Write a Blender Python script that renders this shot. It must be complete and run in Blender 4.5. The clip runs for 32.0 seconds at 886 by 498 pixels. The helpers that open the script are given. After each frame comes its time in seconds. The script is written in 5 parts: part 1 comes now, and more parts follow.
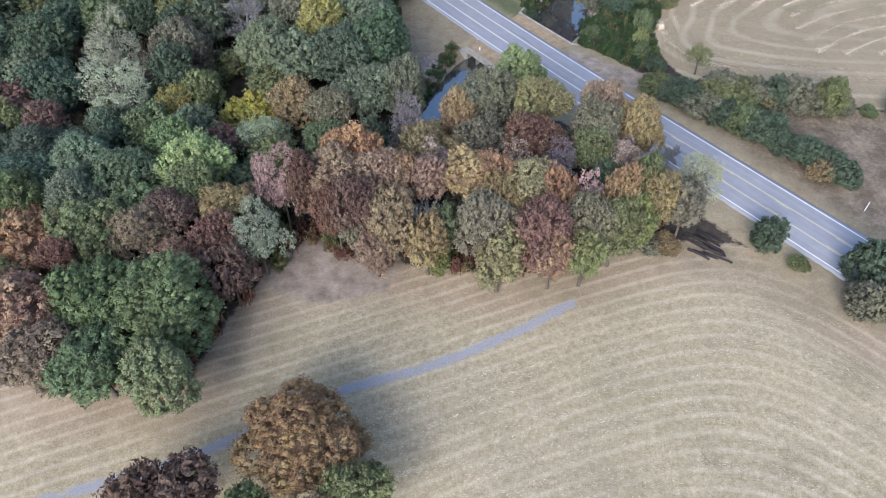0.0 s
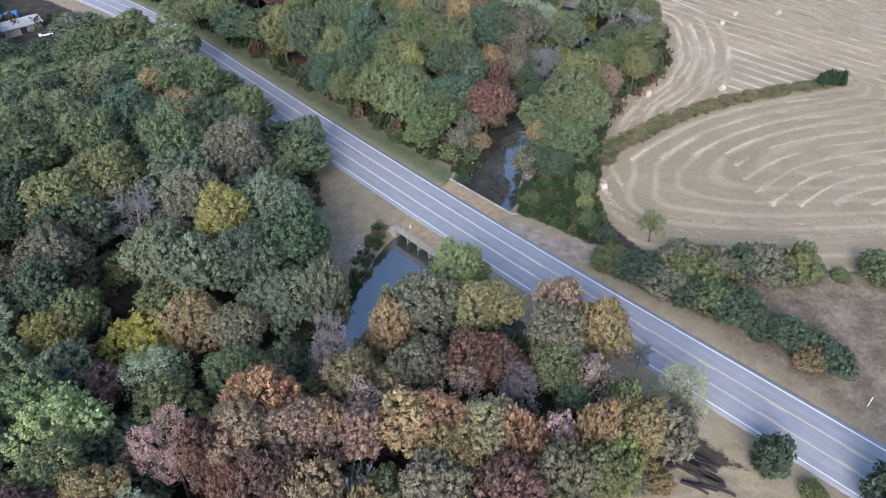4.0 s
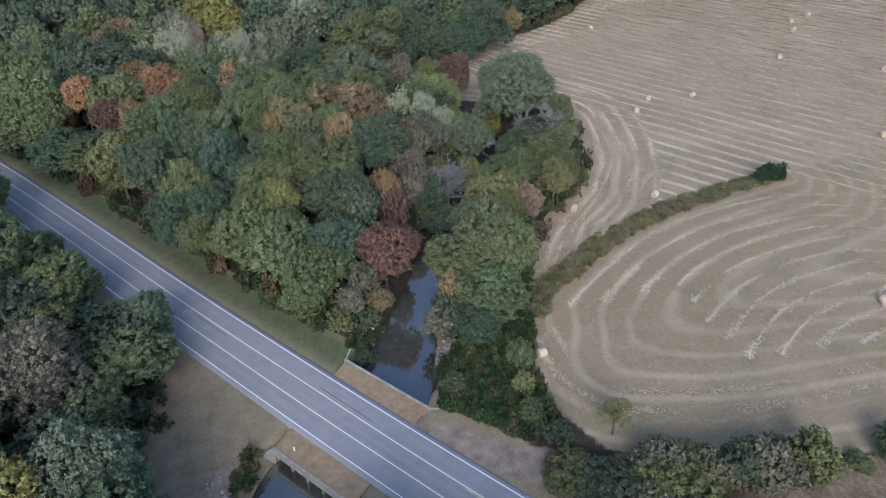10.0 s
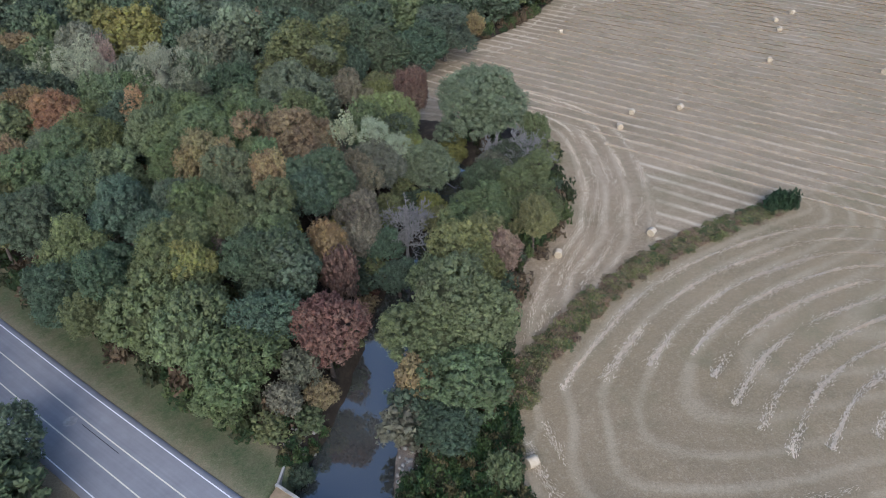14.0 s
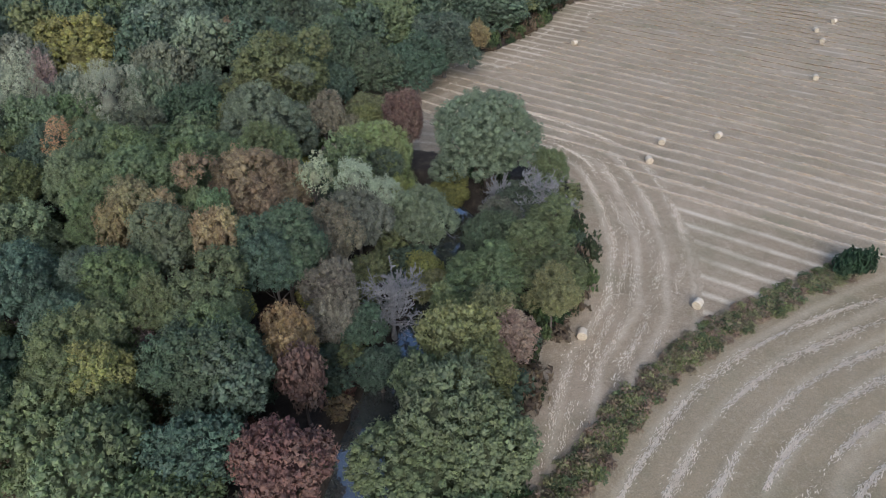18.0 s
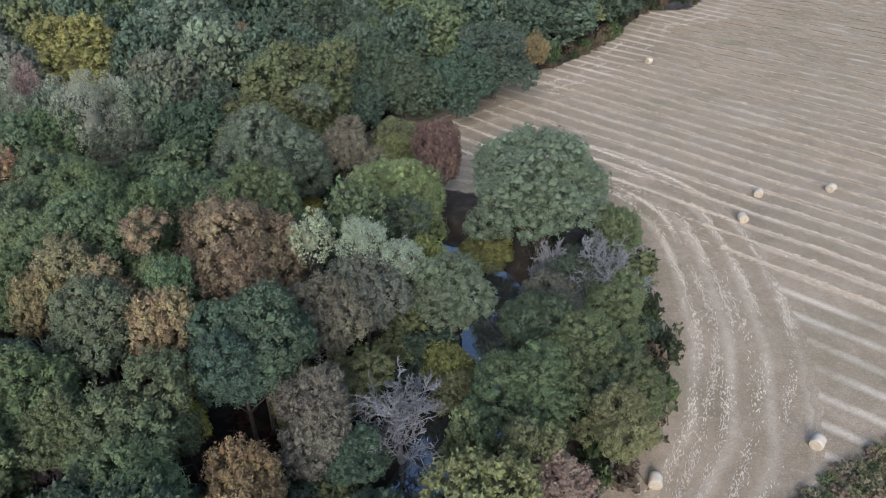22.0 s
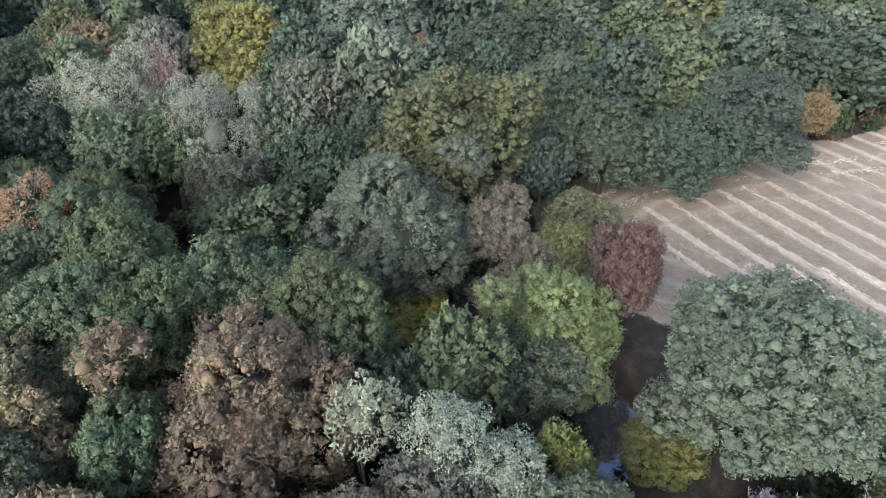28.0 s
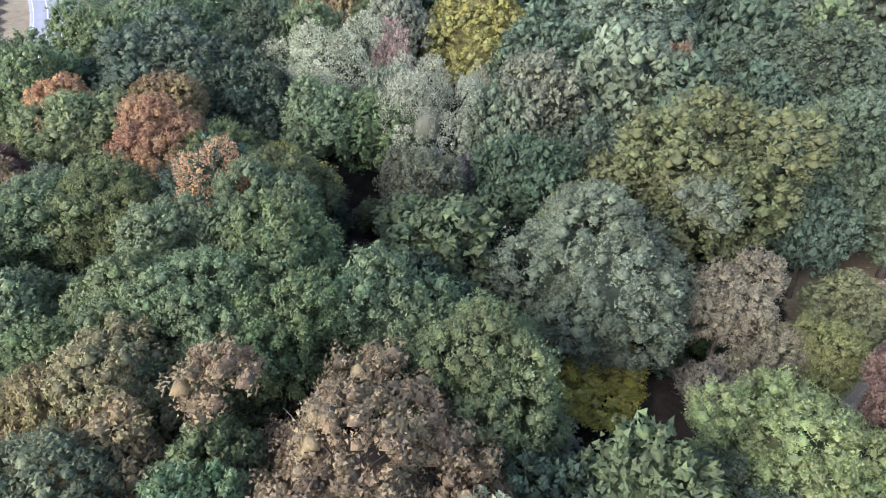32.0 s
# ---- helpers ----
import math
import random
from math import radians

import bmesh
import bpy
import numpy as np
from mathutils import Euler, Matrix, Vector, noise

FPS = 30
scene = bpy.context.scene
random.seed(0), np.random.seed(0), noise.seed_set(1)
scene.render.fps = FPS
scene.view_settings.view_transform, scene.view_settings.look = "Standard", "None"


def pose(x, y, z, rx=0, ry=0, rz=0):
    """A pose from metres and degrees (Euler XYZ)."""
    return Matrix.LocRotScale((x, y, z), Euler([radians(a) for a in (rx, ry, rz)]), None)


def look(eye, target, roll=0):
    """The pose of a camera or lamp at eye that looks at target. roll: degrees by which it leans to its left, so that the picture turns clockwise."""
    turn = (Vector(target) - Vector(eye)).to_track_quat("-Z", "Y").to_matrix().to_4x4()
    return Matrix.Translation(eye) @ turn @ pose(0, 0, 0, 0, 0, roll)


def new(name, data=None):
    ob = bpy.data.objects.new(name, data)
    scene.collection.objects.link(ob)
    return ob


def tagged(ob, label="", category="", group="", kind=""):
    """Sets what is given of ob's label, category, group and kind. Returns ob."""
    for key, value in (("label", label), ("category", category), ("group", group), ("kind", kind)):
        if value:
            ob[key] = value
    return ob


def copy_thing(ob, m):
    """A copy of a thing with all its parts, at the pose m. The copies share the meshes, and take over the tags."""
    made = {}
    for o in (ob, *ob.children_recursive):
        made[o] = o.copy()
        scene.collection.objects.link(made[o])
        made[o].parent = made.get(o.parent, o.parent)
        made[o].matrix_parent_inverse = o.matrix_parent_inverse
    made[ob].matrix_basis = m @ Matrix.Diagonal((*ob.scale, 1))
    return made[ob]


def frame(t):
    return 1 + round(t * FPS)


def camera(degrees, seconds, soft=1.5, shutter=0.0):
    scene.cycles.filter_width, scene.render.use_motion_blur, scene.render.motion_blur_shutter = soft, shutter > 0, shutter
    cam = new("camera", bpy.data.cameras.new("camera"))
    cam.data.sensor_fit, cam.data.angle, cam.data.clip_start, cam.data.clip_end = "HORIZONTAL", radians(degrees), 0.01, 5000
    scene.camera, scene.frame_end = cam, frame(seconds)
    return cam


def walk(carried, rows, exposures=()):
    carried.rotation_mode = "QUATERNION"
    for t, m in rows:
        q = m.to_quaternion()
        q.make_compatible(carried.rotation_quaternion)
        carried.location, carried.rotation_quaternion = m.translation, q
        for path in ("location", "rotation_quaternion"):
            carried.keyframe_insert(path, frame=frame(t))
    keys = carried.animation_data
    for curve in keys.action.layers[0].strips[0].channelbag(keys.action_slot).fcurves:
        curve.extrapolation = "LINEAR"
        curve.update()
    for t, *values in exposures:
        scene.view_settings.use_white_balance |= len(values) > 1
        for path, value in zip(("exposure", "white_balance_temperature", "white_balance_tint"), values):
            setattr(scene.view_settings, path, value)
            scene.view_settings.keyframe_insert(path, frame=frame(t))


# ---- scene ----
cam = camera(65.6, 32.0, soft=0.95)
METRES, EYE, TILT, LEAN, TURN = 220.0, 87.9, -47.63, 0.8, 0.0
ROWS = [
    (0.0, 0.0, 0.0, 0.0, 0.0, 0.0, -0.0),
    (0.5, 0.0012, 0.0113, 0.0126, 0.07, 0.53, -0.05),
    (1.0, 0.0017, 0.0223, 0.0249, 0.08, 1.43, -0.09),
    (1.5, 0.0019, 0.0335, 0.0372, 0.06, 2.55, -0.14),
    (2.0, 0.0034, 0.0446, 0.0497, -0.13, 3.66, 0.11),
    (2.5, 0.0044, 0.0557, 0.0623, -0.47, 4.72, 0.47),
    (3.0, 0.0063, 0.0669, 0.0744, -1.56, 5.88, 1.66),
    (3.5, 0.0069, 0.0778, 0.0866, -3.27, 6.94, 3.47),
    (4.0, 0.0089, 0.0889, 0.099, -4.6, 8.01, 4.88),
    (4.5, 0.0103, 0.0999, 0.1112, -6.83, 8.84, 7.16),
    (6.5, 0.0203, 0.1441, 0.1594, -10.81, 10.66, 11.28),
    (7.0, 0.0239, 0.1549, 0.1707, -11.0, 11.15, 11.49),
    (7.5, 0.0279, 0.1656, 0.1829, -11.26, 11.27, 11.77),
    (8.0, 0.0319, 0.1768, 0.1938, -11.24, 11.34, 11.74),
    (8.5, 0.0363, 0.1892, 0.2037, -11.21, 11.38, 11.69),
    (9.0, 0.041, 0.2018, 0.2133, -11.16, 11.41, 11.67),
    (9.5, 0.046, 0.2147, 0.223, -11.12, 11.42, 11.63),
    (10.0, 0.051, 0.2291, 0.2324, -11.11, 11.46, 11.61),
    (10.5, 0.0559, 0.2423, 0.2414, -11.1, 11.48, 11.59),
    (11.0, 0.0612, 0.2556, 0.2507, -11.08, 11.46, 11.58),
    (11.5, 0.0667, 0.2688, 0.2598, -11.04, 11.47, 11.57),
    (12.0, 0.0722, 0.2821, 0.269, -11.01, 11.46, 11.57),
    (12.5, 0.0783, 0.2954, 0.278, -11.14, 11.43, 11.73),
    (13.0, 0.0844, 0.3085, 0.2868, -13.0, 11.02, 13.65),
    (13.5, 0.0893, 0.322, 0.296, -13.53, 10.88, 14.14),
    (14.0, 0.095, 0.3353, 0.3049, -13.52, 10.87, 14.11),
    (14.5, 0.1008, 0.3484, 0.3138, -13.5, 10.87, 14.07),
    (16.5, 0.1247, 0.4003, 0.3504, -13.46, 10.87, 13.89),
    (17.0, 0.131, 0.4128, 0.3597, -13.44, 10.84, 13.88),
    (17.5, 0.1374, 0.4254, 0.3693, -13.42, 10.79, 13.86),
    (18.0, 0.1437, 0.4367, 0.3796, -13.41, 10.79, 13.83),
    (18.5, 0.1499, 0.449, 0.3892, -13.41, 10.78, 13.81),
    (19.0, 0.1563, 0.462, 0.3978, -13.4, 10.78, 13.8),
    (19.5, 0.1631, 0.4752, 0.4063, -13.38, 10.78, 13.77),
    (20.0, 0.1695, 0.4884, 0.415, -13.4, 10.77, 13.77),
    (20.5, 0.1763, 0.5014, 0.4239, -13.34, 10.76, 13.72),
    (21.0, 0.1827, 0.5145, 0.4328, -13.08, 10.83, 13.43),
    (21.5, 0.1889, 0.5277, 0.442, -11.35, 11.24, 11.67),
    (22.0, 0.1957, 0.5399, 0.4515, -9.88, 11.48, 10.17),
    (22.5, 0.2025, 0.5524, 0.4612, -9.63, 11.48, 9.98),
    (23.0, 0.2086, 0.5649, 0.4706, -9.61, 11.46, 9.96),
    (23.5, 0.2145, 0.5778, 0.4798, -9.42, 11.49, 9.77),
    (24.0, 0.2201, 0.5907, 0.489, -8.39, 11.67, 8.69),
    (24.5, 0.2259, 0.6036, 0.4984, -7.03, 11.87, 7.24),
    (25.0, 0.2312, 0.6165, 0.5079, -5.65, 12.03, 5.71),
    (25.5, 0.2365, 0.6292, 0.5176, -4.12, 12.18, 4.07),
    (27.5, 0.2496, 0.6741, 0.5505, 2.66, 12.21, -3.23),
    (28.0, 0.2507, 0.6842, 0.5574, 4.46, 12.06, -5.17),
    (28.5, 0.2512, 0.6936, 0.5634, 6.31, 11.84, -7.12),
    (29.0, 0.2508, 0.7023, 0.5684, 8.18, 11.54, -9.16),
    (29.5, 0.25, 0.7107, 0.5723, 10.36, 11.14, -11.46),
    (30.0, 0.2488, 0.7184, 0.5757, 12.72, 10.61, -13.84),
    (30.5, 0.2472, 0.7256, 0.5788, 14.63, 10.08, -15.73),
    (31.0, 0.2449, 0.7321, 0.5824, 16.25, 9.59, -17.29),
    (31.5, 0.242, 0.7386, 0.5863, 17.89, 9.02, -18.86),
    (32.0, 0.2382, 0.7457, 0.5907, 19.54, 8.45, -20.4),
]
EXPOSURES = [(0, 1.14, 5580, 12), (4, 1.1, 5560, 12), (7, 0.66, 5550, 12), (14, 0.53, 5540, 12), (19, 0.54, 5550, 12), (23, 0.8, 5550, 12), (28, 1.22, 5560, 14.5), (32, 1.7, 5680, 14.5)]
walk(cam, [(t, pose(0, 0, EYE, TILT, LEAN, TURN) @ pose(METRES * x, METRES * y, METRES * z, 90 + pitch, roll, yaw)) for t, x, y, z, yaw, pitch, roll in ROWS], exposures=EXPOSURES)

# ---- light ----
SUN_UP, SUN_ROUND = 32.0, 200.0
world = bpy.data.worlds.new("sky")
scene.world = world
world.use_nodes = True
_nt = world.node_tree
_sky = _nt.nodes.new("ShaderNodeTexSky")
_sky.sky_type = "NISHITA"
_sky.sun_disc = False
_sky.sun_elevation, _sky.sun_rotation = radians(SUN_UP), radians(SUN_ROUND)
_sky.dust_density, _sky.ozone_density = 3.0, 1.0
_nt.links.new(_sky.outputs[0], _nt.nodes["Background"].inputs[0])
_nt.nodes["Background"].inputs[1].default_value = 0.15
sun = new("sun", bpy.data.lights.new("sun", "SUN"))
sun.data.energy, sun.data.angle, sun.data.color = 1.2, radians(30), (1.0, 0.97, 0.93)
_az = radians(SUN_ROUND)
sun.matrix_world = look((0, 0, 0), (-math.sin(_az) * math.cos(radians(SUN_UP)), -math.cos(_az) * math.cos(radians(SUN_UP)), -math.sin(radians(SUN_UP))))

# ---- materials ----


class Mat:
    """Short hand for a node material with one Principled shader."""

    def __init__(self, name, rough=0.8, spec=0.3):
        self.m = bpy.data.materials.new(name)
        self.m.use_nodes = True
        self.t = self.m.node_tree
        self.b = self.t.nodes["Principled BSDF"]
        self.b.inputs["Roughness"].default_value = rough
        self.b.inputs["Specular IOR Level"].default_value = spec

    def node(self, kind, **sets):
        n = self.t.nodes.new("ShaderNode" + kind)
        for k, v in sets.items():
            n.inputs[k.replace("_", " ")].default_value = v
        return n

    def link(self, a, b):
        self.t.links.new(a, b)
        return b

    def pos(self, scale=(1, 1, 1), rot=0.0):
        g = self.node("NewGeometry")
        mp = self.node("Mapping")
        mp.inputs["Scale"].default_value = scale
        mp.inputs["Rotation"].default_value = (0, 0, rot)
        self.link(g.outputs["Position"], mp.inputs["Vector"])
        return mp.outputs[0]

    def noise(self, scale, detail=4.0, rough=0.6, vec=None):
        n = self.node("TexNoise", Scale=scale, Detail=detail, Roughness=rough)
        self.link(vec if vec is not None else self.pos(), n.inputs["Vector"])
        return n.outputs[0]

    def ramp(self, src, stops):
        r = self.node("ValToRGB")
        e = r.color_ramp.elements
        e[0].position, e[0].color = stops[0][0], (*stops[0][1], 1)
        e[1].position, e[1].color = stops[-1][0], (*stops[-1][1], 1)
        for p, c in stops[1:-1]:
            e.new(p).color = (*c, 1)
        self.link(src, r.inputs[0])
        return r.outputs[0]

    def grey(self, src, a, b):
        return self.ramp(src, [(a, (0, 0, 0)), (b, (1, 1, 1))])

    def mix(self, fac, a, b, mode="MIX"):
        n = self.t.nodes.new("ShaderNodeMix")
        n.data_type, n.blend_type = "RGBA", mode
        for v, i in ((fac, 0), (a, 6), (b, 7)):
            if isinstance(v, (int, float)):
                n.inputs[i].default_value = v
            elif isinstance(v, tuple):
                n.inputs[i].default_value = (*v, 1)
            else:
                self.link(v, n.inputs[i])
        return n.outputs[2]

    def math(self, op, a, b=0.0):
        n = self.t.nodes.new("ShaderNodeMath")
        n.operation = op
        for v, i in ((a, 0), (b, 1)):
            if isinstance(v, (int, float)):
                n.inputs[i].default_value = v
            else:
                self.link(v, n.inputs[i])
        return n.outputs[0]

    def attr(self, name, out="Fac"):
        n = self.node("Attribute")
        n.attribute_name = name
        return n.outputs[out]

    def bump(self, src, strength, dist):
        n = self.node("Bump", Strength=strength, Distance=dist)
        self.link(src, n.inputs["Height"])
        self.link(n.outputs[0], self.b.inputs["Normal"])
        return self

    def colour(self, c):
        if isinstance(c, tuple):
            self.b.inputs["Base Color"].default_value = (*c, 1)
        else:
            self.link(c, self.b.inputs["Base Color"])
        return self


def leaf_material(name, own):
    """Foliage: the tree's own tint, turned a little lump by lump, leaf by leaf and over the crown."""
    m = Mat(name, 0.7, 0.12)
    if own:
        tint = m.node("ObjectInfo").outputs["Color"]
    else:
        tint = m.attr("tint", "Color")
    lump = m.attr("lump")
    isl = m.node("NewGeometry").outputs["Random Per Island"]
    hs = m.node("HueSaturation")
    m.link(m.math("ADD", 0.484, m.math("MULTIPLY", lump, 0.032)), hs.inputs["Hue"])
    m.link(m.math("ADD", 0.84, m.math("MULTIPLY", isl, 0.22)), hs.inputs["Saturation"])
    fine = m.noise(2.6, 5.0, 0.75)
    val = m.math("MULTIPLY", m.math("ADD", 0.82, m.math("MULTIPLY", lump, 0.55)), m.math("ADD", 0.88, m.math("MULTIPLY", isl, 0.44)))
    val = m.math("MULTIPLY", val, m.math("ADD", 0.72, m.math("MULTIPLY", fine, 0.62)))
    m.link(val, hs.inputs["Value"])
    m.link(tint, hs.inputs["Color"])
    m.colour(hs.outputs[0])
    m.bump(m.noise(5.0, 4.0, 0.7), 0.5, 0.2)
    thin = m.node("BsdfTranslucent")
    m.link(hs.outputs[0], thin.inputs[0])
    both = m.node("MixShader")
    both.inputs[0].default_value = 0.34
    m.link(m.b.outputs[0], both.inputs[1])
    m.link(thin.outputs[0], both.inputs[2])
    m.link(both.outputs[0], m.t.nodes["Material Output"].inputs["Surface"])
    return m.m


LEAF, LEAF_FAR = leaf_material("foliage", True), leaf_material("far_foliage", False)


def bark_material(name, dark, light):
    m = Mat(name, 0.9, 0.15)
    m.colour(m.ramp(m.noise(3.0, 6.0, 0.7, m.pos((3, 3, 0.6))), [(0.3, dark), (0.7, light)]))
    m.bump(m.noise(6.0, 5.0, 0.7, m.pos((3, 3, 0.7))), 0.6, 0.04)
    return m.m


BARK = bark_material("bark", (0.05, 0.04, 0.032), (0.17, 0.145, 0.12))
BARK_PALE = bark_material("pale_bark", (0.15, 0.148, 0.143), (0.29, 0.287, 0.28))
BARK_TAN = bark_material("tan_twigs", (0.4, 0.29, 0.18), (0.62, 0.47, 0.31))
LOG = bark_material("charred_log", (0.012, 0.011, 0.012), (0.06, 0.05, 0.05))


def ground_material():
    m = Mat("ground", 0.95, 0.12)
    big, mid, fine = m.noise(0.035, 5.0), m.noise(0.35, 5.0, 0.65), m.noise(4.0, 5.0, 0.75)
    jit = m.math("MULTIPLY", m.math("SUBTRACT", m.noise(0.5, 5.0, 0.7), 0.5), 0.9)
    # mown hay meadow: swaths follow the headland
    sw = m.math("ADD", m.attr("swath"), m.math("MULTIPLY", m.noise(0.12, 3.0), 0.7))
    wave = m.math("ADD", 0.5, m.math("MULTIPLY", m.math("COSINE", m.math("MULTIPLY", sw, 2 * math.pi / 4.7)), 0.5))
    streak = m.noise(0.9, 6.0, 0.75)
    hay = m.ramp(m.math("ADD", m.math("MULTIPLY", big, 0.5), m.math("MULTIPLY", mid, 0.5)),
                 [(0.3, (0.21, 0.162, 0.1)), (0.5, (0.305, 0.237, 0.155)), (0.7, (0.405, 0.318, 0.222))])
    hay = m.mix(m.math("MULTIPLY", m.attr("gold"), 0.7), hay, m.ramp(m.noise(1.1, 6.0, 0.8), [(0.3, (0.21, 0.175, 0.09)), (0.5, (0.37, 0.31, 0.185)), (0.7, (0.54, 0.46, 0.31))]))
    fade = m.ramp(m.noise(0.045, 4.0, 0.6), [(0.3, (0.3, 0.3, 0.3)), (0.62, (1, 1, 1))])
    hay = m.mix(m.math("MULTIPLY", m.math("MULTIPLY", m.grey(m.math("MULTIPLY", m.math("POWER", wave, 3.0), m.math("ADD", streak, 0.3)), 0.15, 0.8), fade), m.math("MULTIPLY", m.attr("rows"), 0.9)), hay, (0.62, 0.52, 0.38))
    hay = m.mix(m.math("MULTIPLY", m.attr("lush"), 0.6), hay, m.mix(big, (0.2, 0.16, 0.088), (0.31, 0.245, 0.15)))
    hay = m.mix(m.math("MULTIPLY", m.grey(m.noise(1.3, 6.0, 0.8), 0.5, 0.8), 0.5), hay, (0.56, 0.48, 0.35))
    hay = m.mix(m.math("MULTIPLY", m.grey(m.noise(0.16, 6.0, 0.75), 0.5, 0.72), 0.5), hay, (0.2, 0.162, 0.1))
    hay = m.mix(m.math("MULTIPLY", m.grey(m.noise(0.06, 4.0, 0.6), 0.52, 0.7), 0.35), hay, (0.17, 0.165, 0.09))
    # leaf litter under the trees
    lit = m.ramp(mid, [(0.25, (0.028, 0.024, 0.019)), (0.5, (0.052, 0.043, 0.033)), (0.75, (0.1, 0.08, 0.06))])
    # roadside grass, greener on the far side
    ver = m.ramp(m.math("ADD", m.math("MULTIPLY", mid, 0.6), m.math("MULTIPLY", big, 0.4)),
                 [(0.3, (0.19, 0.14, 0.088)), (0.5, (0.275, 0.222, 0.144)), (0.7, (0.36, 0.296, 0.202))])
    ver = m.mix(m.math("MULTIPLY", m.attr("green"), m.grey(mid, 0.25, 0.6)), ver, (0.085, 0.115, 0.05))
    ver = m.mix(m.math("MULTIPLY", m.grey(m.noise(1.6, 6.0, 0.8), 0.48, 0.75), 0.6), ver, (0.42, 0.34, 0.24))
    ver = m.mix(m.math("MULTIPLY", m.grey(m.noise(0.8, 6.0, 0.8), 0.5, 0.72), 0.45), ver, (0.13, 0.115, 0.06))
    ver = m.mix(m.math("MULTIPLY", m.math("MULTIPLY", m.attr("green"), m.attr("green")), 0.6), ver, m.mix(mid, (0.045, 0.068, 0.032), (0.1, 0.115, 0.055)))
    ver = m.mix(m.attr("rough"), ver, m.ramp(m.math("ADD", m.math("MULTIPLY", m.noise(0.18, 5.0, 0.7), 0.6), m.math("MULTIPLY", m.noise(1.4, 6.0, 0.8), 0.4)), [(0.36, (0.085, 0.068, 0.045)), (0.5, (0.165, 0.13, 0.09)), (0.64, (0.3, 0.24, 0.175))]))
    bare = m.ramp(mid, [(0.3, (0.17, 0.13, 0.095)), (0.7, (0.36, 0.30, 0.24))])
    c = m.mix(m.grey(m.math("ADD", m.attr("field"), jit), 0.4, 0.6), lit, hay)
    c = m.mix(m.grey(m.math("ADD", m.attr("verge"), jit), 0.4, 0.6), c, ver)
    c = m.mix(m.grey(m.math("ADD", m.attr("bare"), jit), 0.4, 0.6), c, bare)
    c = m.mix(m.grey(m.math("ADD", m.attr("track"), m.math("MULTIPLY", jit, 0.8)), 0.42, 0.62), c, (0.29, 0.285, 0.29))
    c = m.mix(1.0, c, m.ramp(fine, [(0.2, (0.62, 0.62, 0.62)), (0.8, (1.3, 1.3, 1.3))]), "MULTIPLY")
    m.colour(c)
    m.bump(m.noise(3.0, 6.0, 0.75), 0.7, 0.12)
    return m.m


def asphalt_material():
    m = Mat("asphalt", 0.75, 0.35)
    uv = m.node("UVMap").outputs[0]
    sep = m.node("SeparateXYZ")
    m.link(uv, sep.inputs[0])
    st = m.node("Mapping")
    st.inputs["Scale"].default_value = (1.6, 0.03, 1)
    m.link(uv, st.inputs[0])
    lanes = m.noise(1.0, 4.0, 0.6, st.outputs[0])
    c = m.ramp(lanes, [(0.25, (0.235, 0.232, 0.243)), (0.75, (0.29, 0.287, 0.298))])
    newer = m.math("MULTIPLY", m.math("GREATER_THAN", sep.outputs[1], 118.0), m.math("LESS_THAN", sep.outputs[1], 171.0))
    c = m.mix(m.math("MULTIPLY", newer, 0.35), c, (0.205, 0.206, 0.226))
    # tyre-polished tracks along each lane
    ph = m.math("ADD", 0.5, m.math("MULTIPLY", m.math("COSINE", m.math("MULTIPLY", sep.outputs[0], 3.65)), 0.5))
    c = m.mix(m.math("MULTIPLY", ph, 0.18), c, (0.34, 0.335, 0.355))
    c = m.mix(1.0, c, m.ramp(m.noise(0.35, 6.0, 0.7), [(0.25, (0.86, 0.86, 0.86)), (0.75, (1.13, 1.13, 1.13))]), "MULTIPLY")
    m.colour(c)
    m.bump(m.noise(30.0, 3.0), 0.3, 0.01)
    return m.m


def plain(name, a, b, scale, rough=0.85, spec=0.3, bump=0.4, dist=0.03):
    m = Mat(name, rough, spec)
    m.colour(m.ramp(m.noise(scale, 6.0, 0.7), [(0.28, a), (0.72, b)]))
    m.bump(m.noise(scale * 4, 5.0, 0.7), bump, dist)
    return m.m


def paint_material(name, c, wear):
    m = Mat(name, 0.6, 0.4)
    m.colour(m.mix(m.grey(m.noise(0.9, 6.0, 0.75), wear, wear + 0.22), c, (0.24, 0.24, 0.26)))
    return m.m


def water_material():
    m = Mat("creek_water", 0.03, 0.5)
    m.b.inputs["IOR"].default_value = 2.6
    m.colour(m.ramp(m.noise(0.06, 3.0), [(0.35, (0.036, 0.039, 0.037)), (0.65, (0.085, 0.09, 0.08))]))
    m.bump(m.noise(0.7, 3.0), 0.06, 0.05)
    return m.m


GROUND, ASPHALT, WATER = ground_material(), asphalt_material(), water_material()
CONCRETE = plain("weathered_concrete", (0.2, 0.185, 0.16), (0.42, 0.4, 0.36), 0.8)
DIRT = plain("sandy_dirt", (0.2, 0.145, 0.085), (0.38, 0.28, 0.17), 0.6, bump=0.7, dist=0.1)
GRAVEL = plain("pale_gravel", (0.25, 0.235, 0.225), (0.42, 0.4, 0.39), 1.2, bump=0.6)
STRAW = plain("loose_straw", (0.52, 0.43, 0.3), (0.8, 0.69, 0.53), 0.7, 0.8)
BALE = plain("baled_hay", (0.42, 0.35, 0.25), (0.62, 0.54, 0.41), 1.6, 0.85, bump=0.8)
BALE_END = plain("bale_end", (0.3, 0.25, 0.17), (0.5, 0.42, 0.3), 2.5, 0.9, bump=0.9)
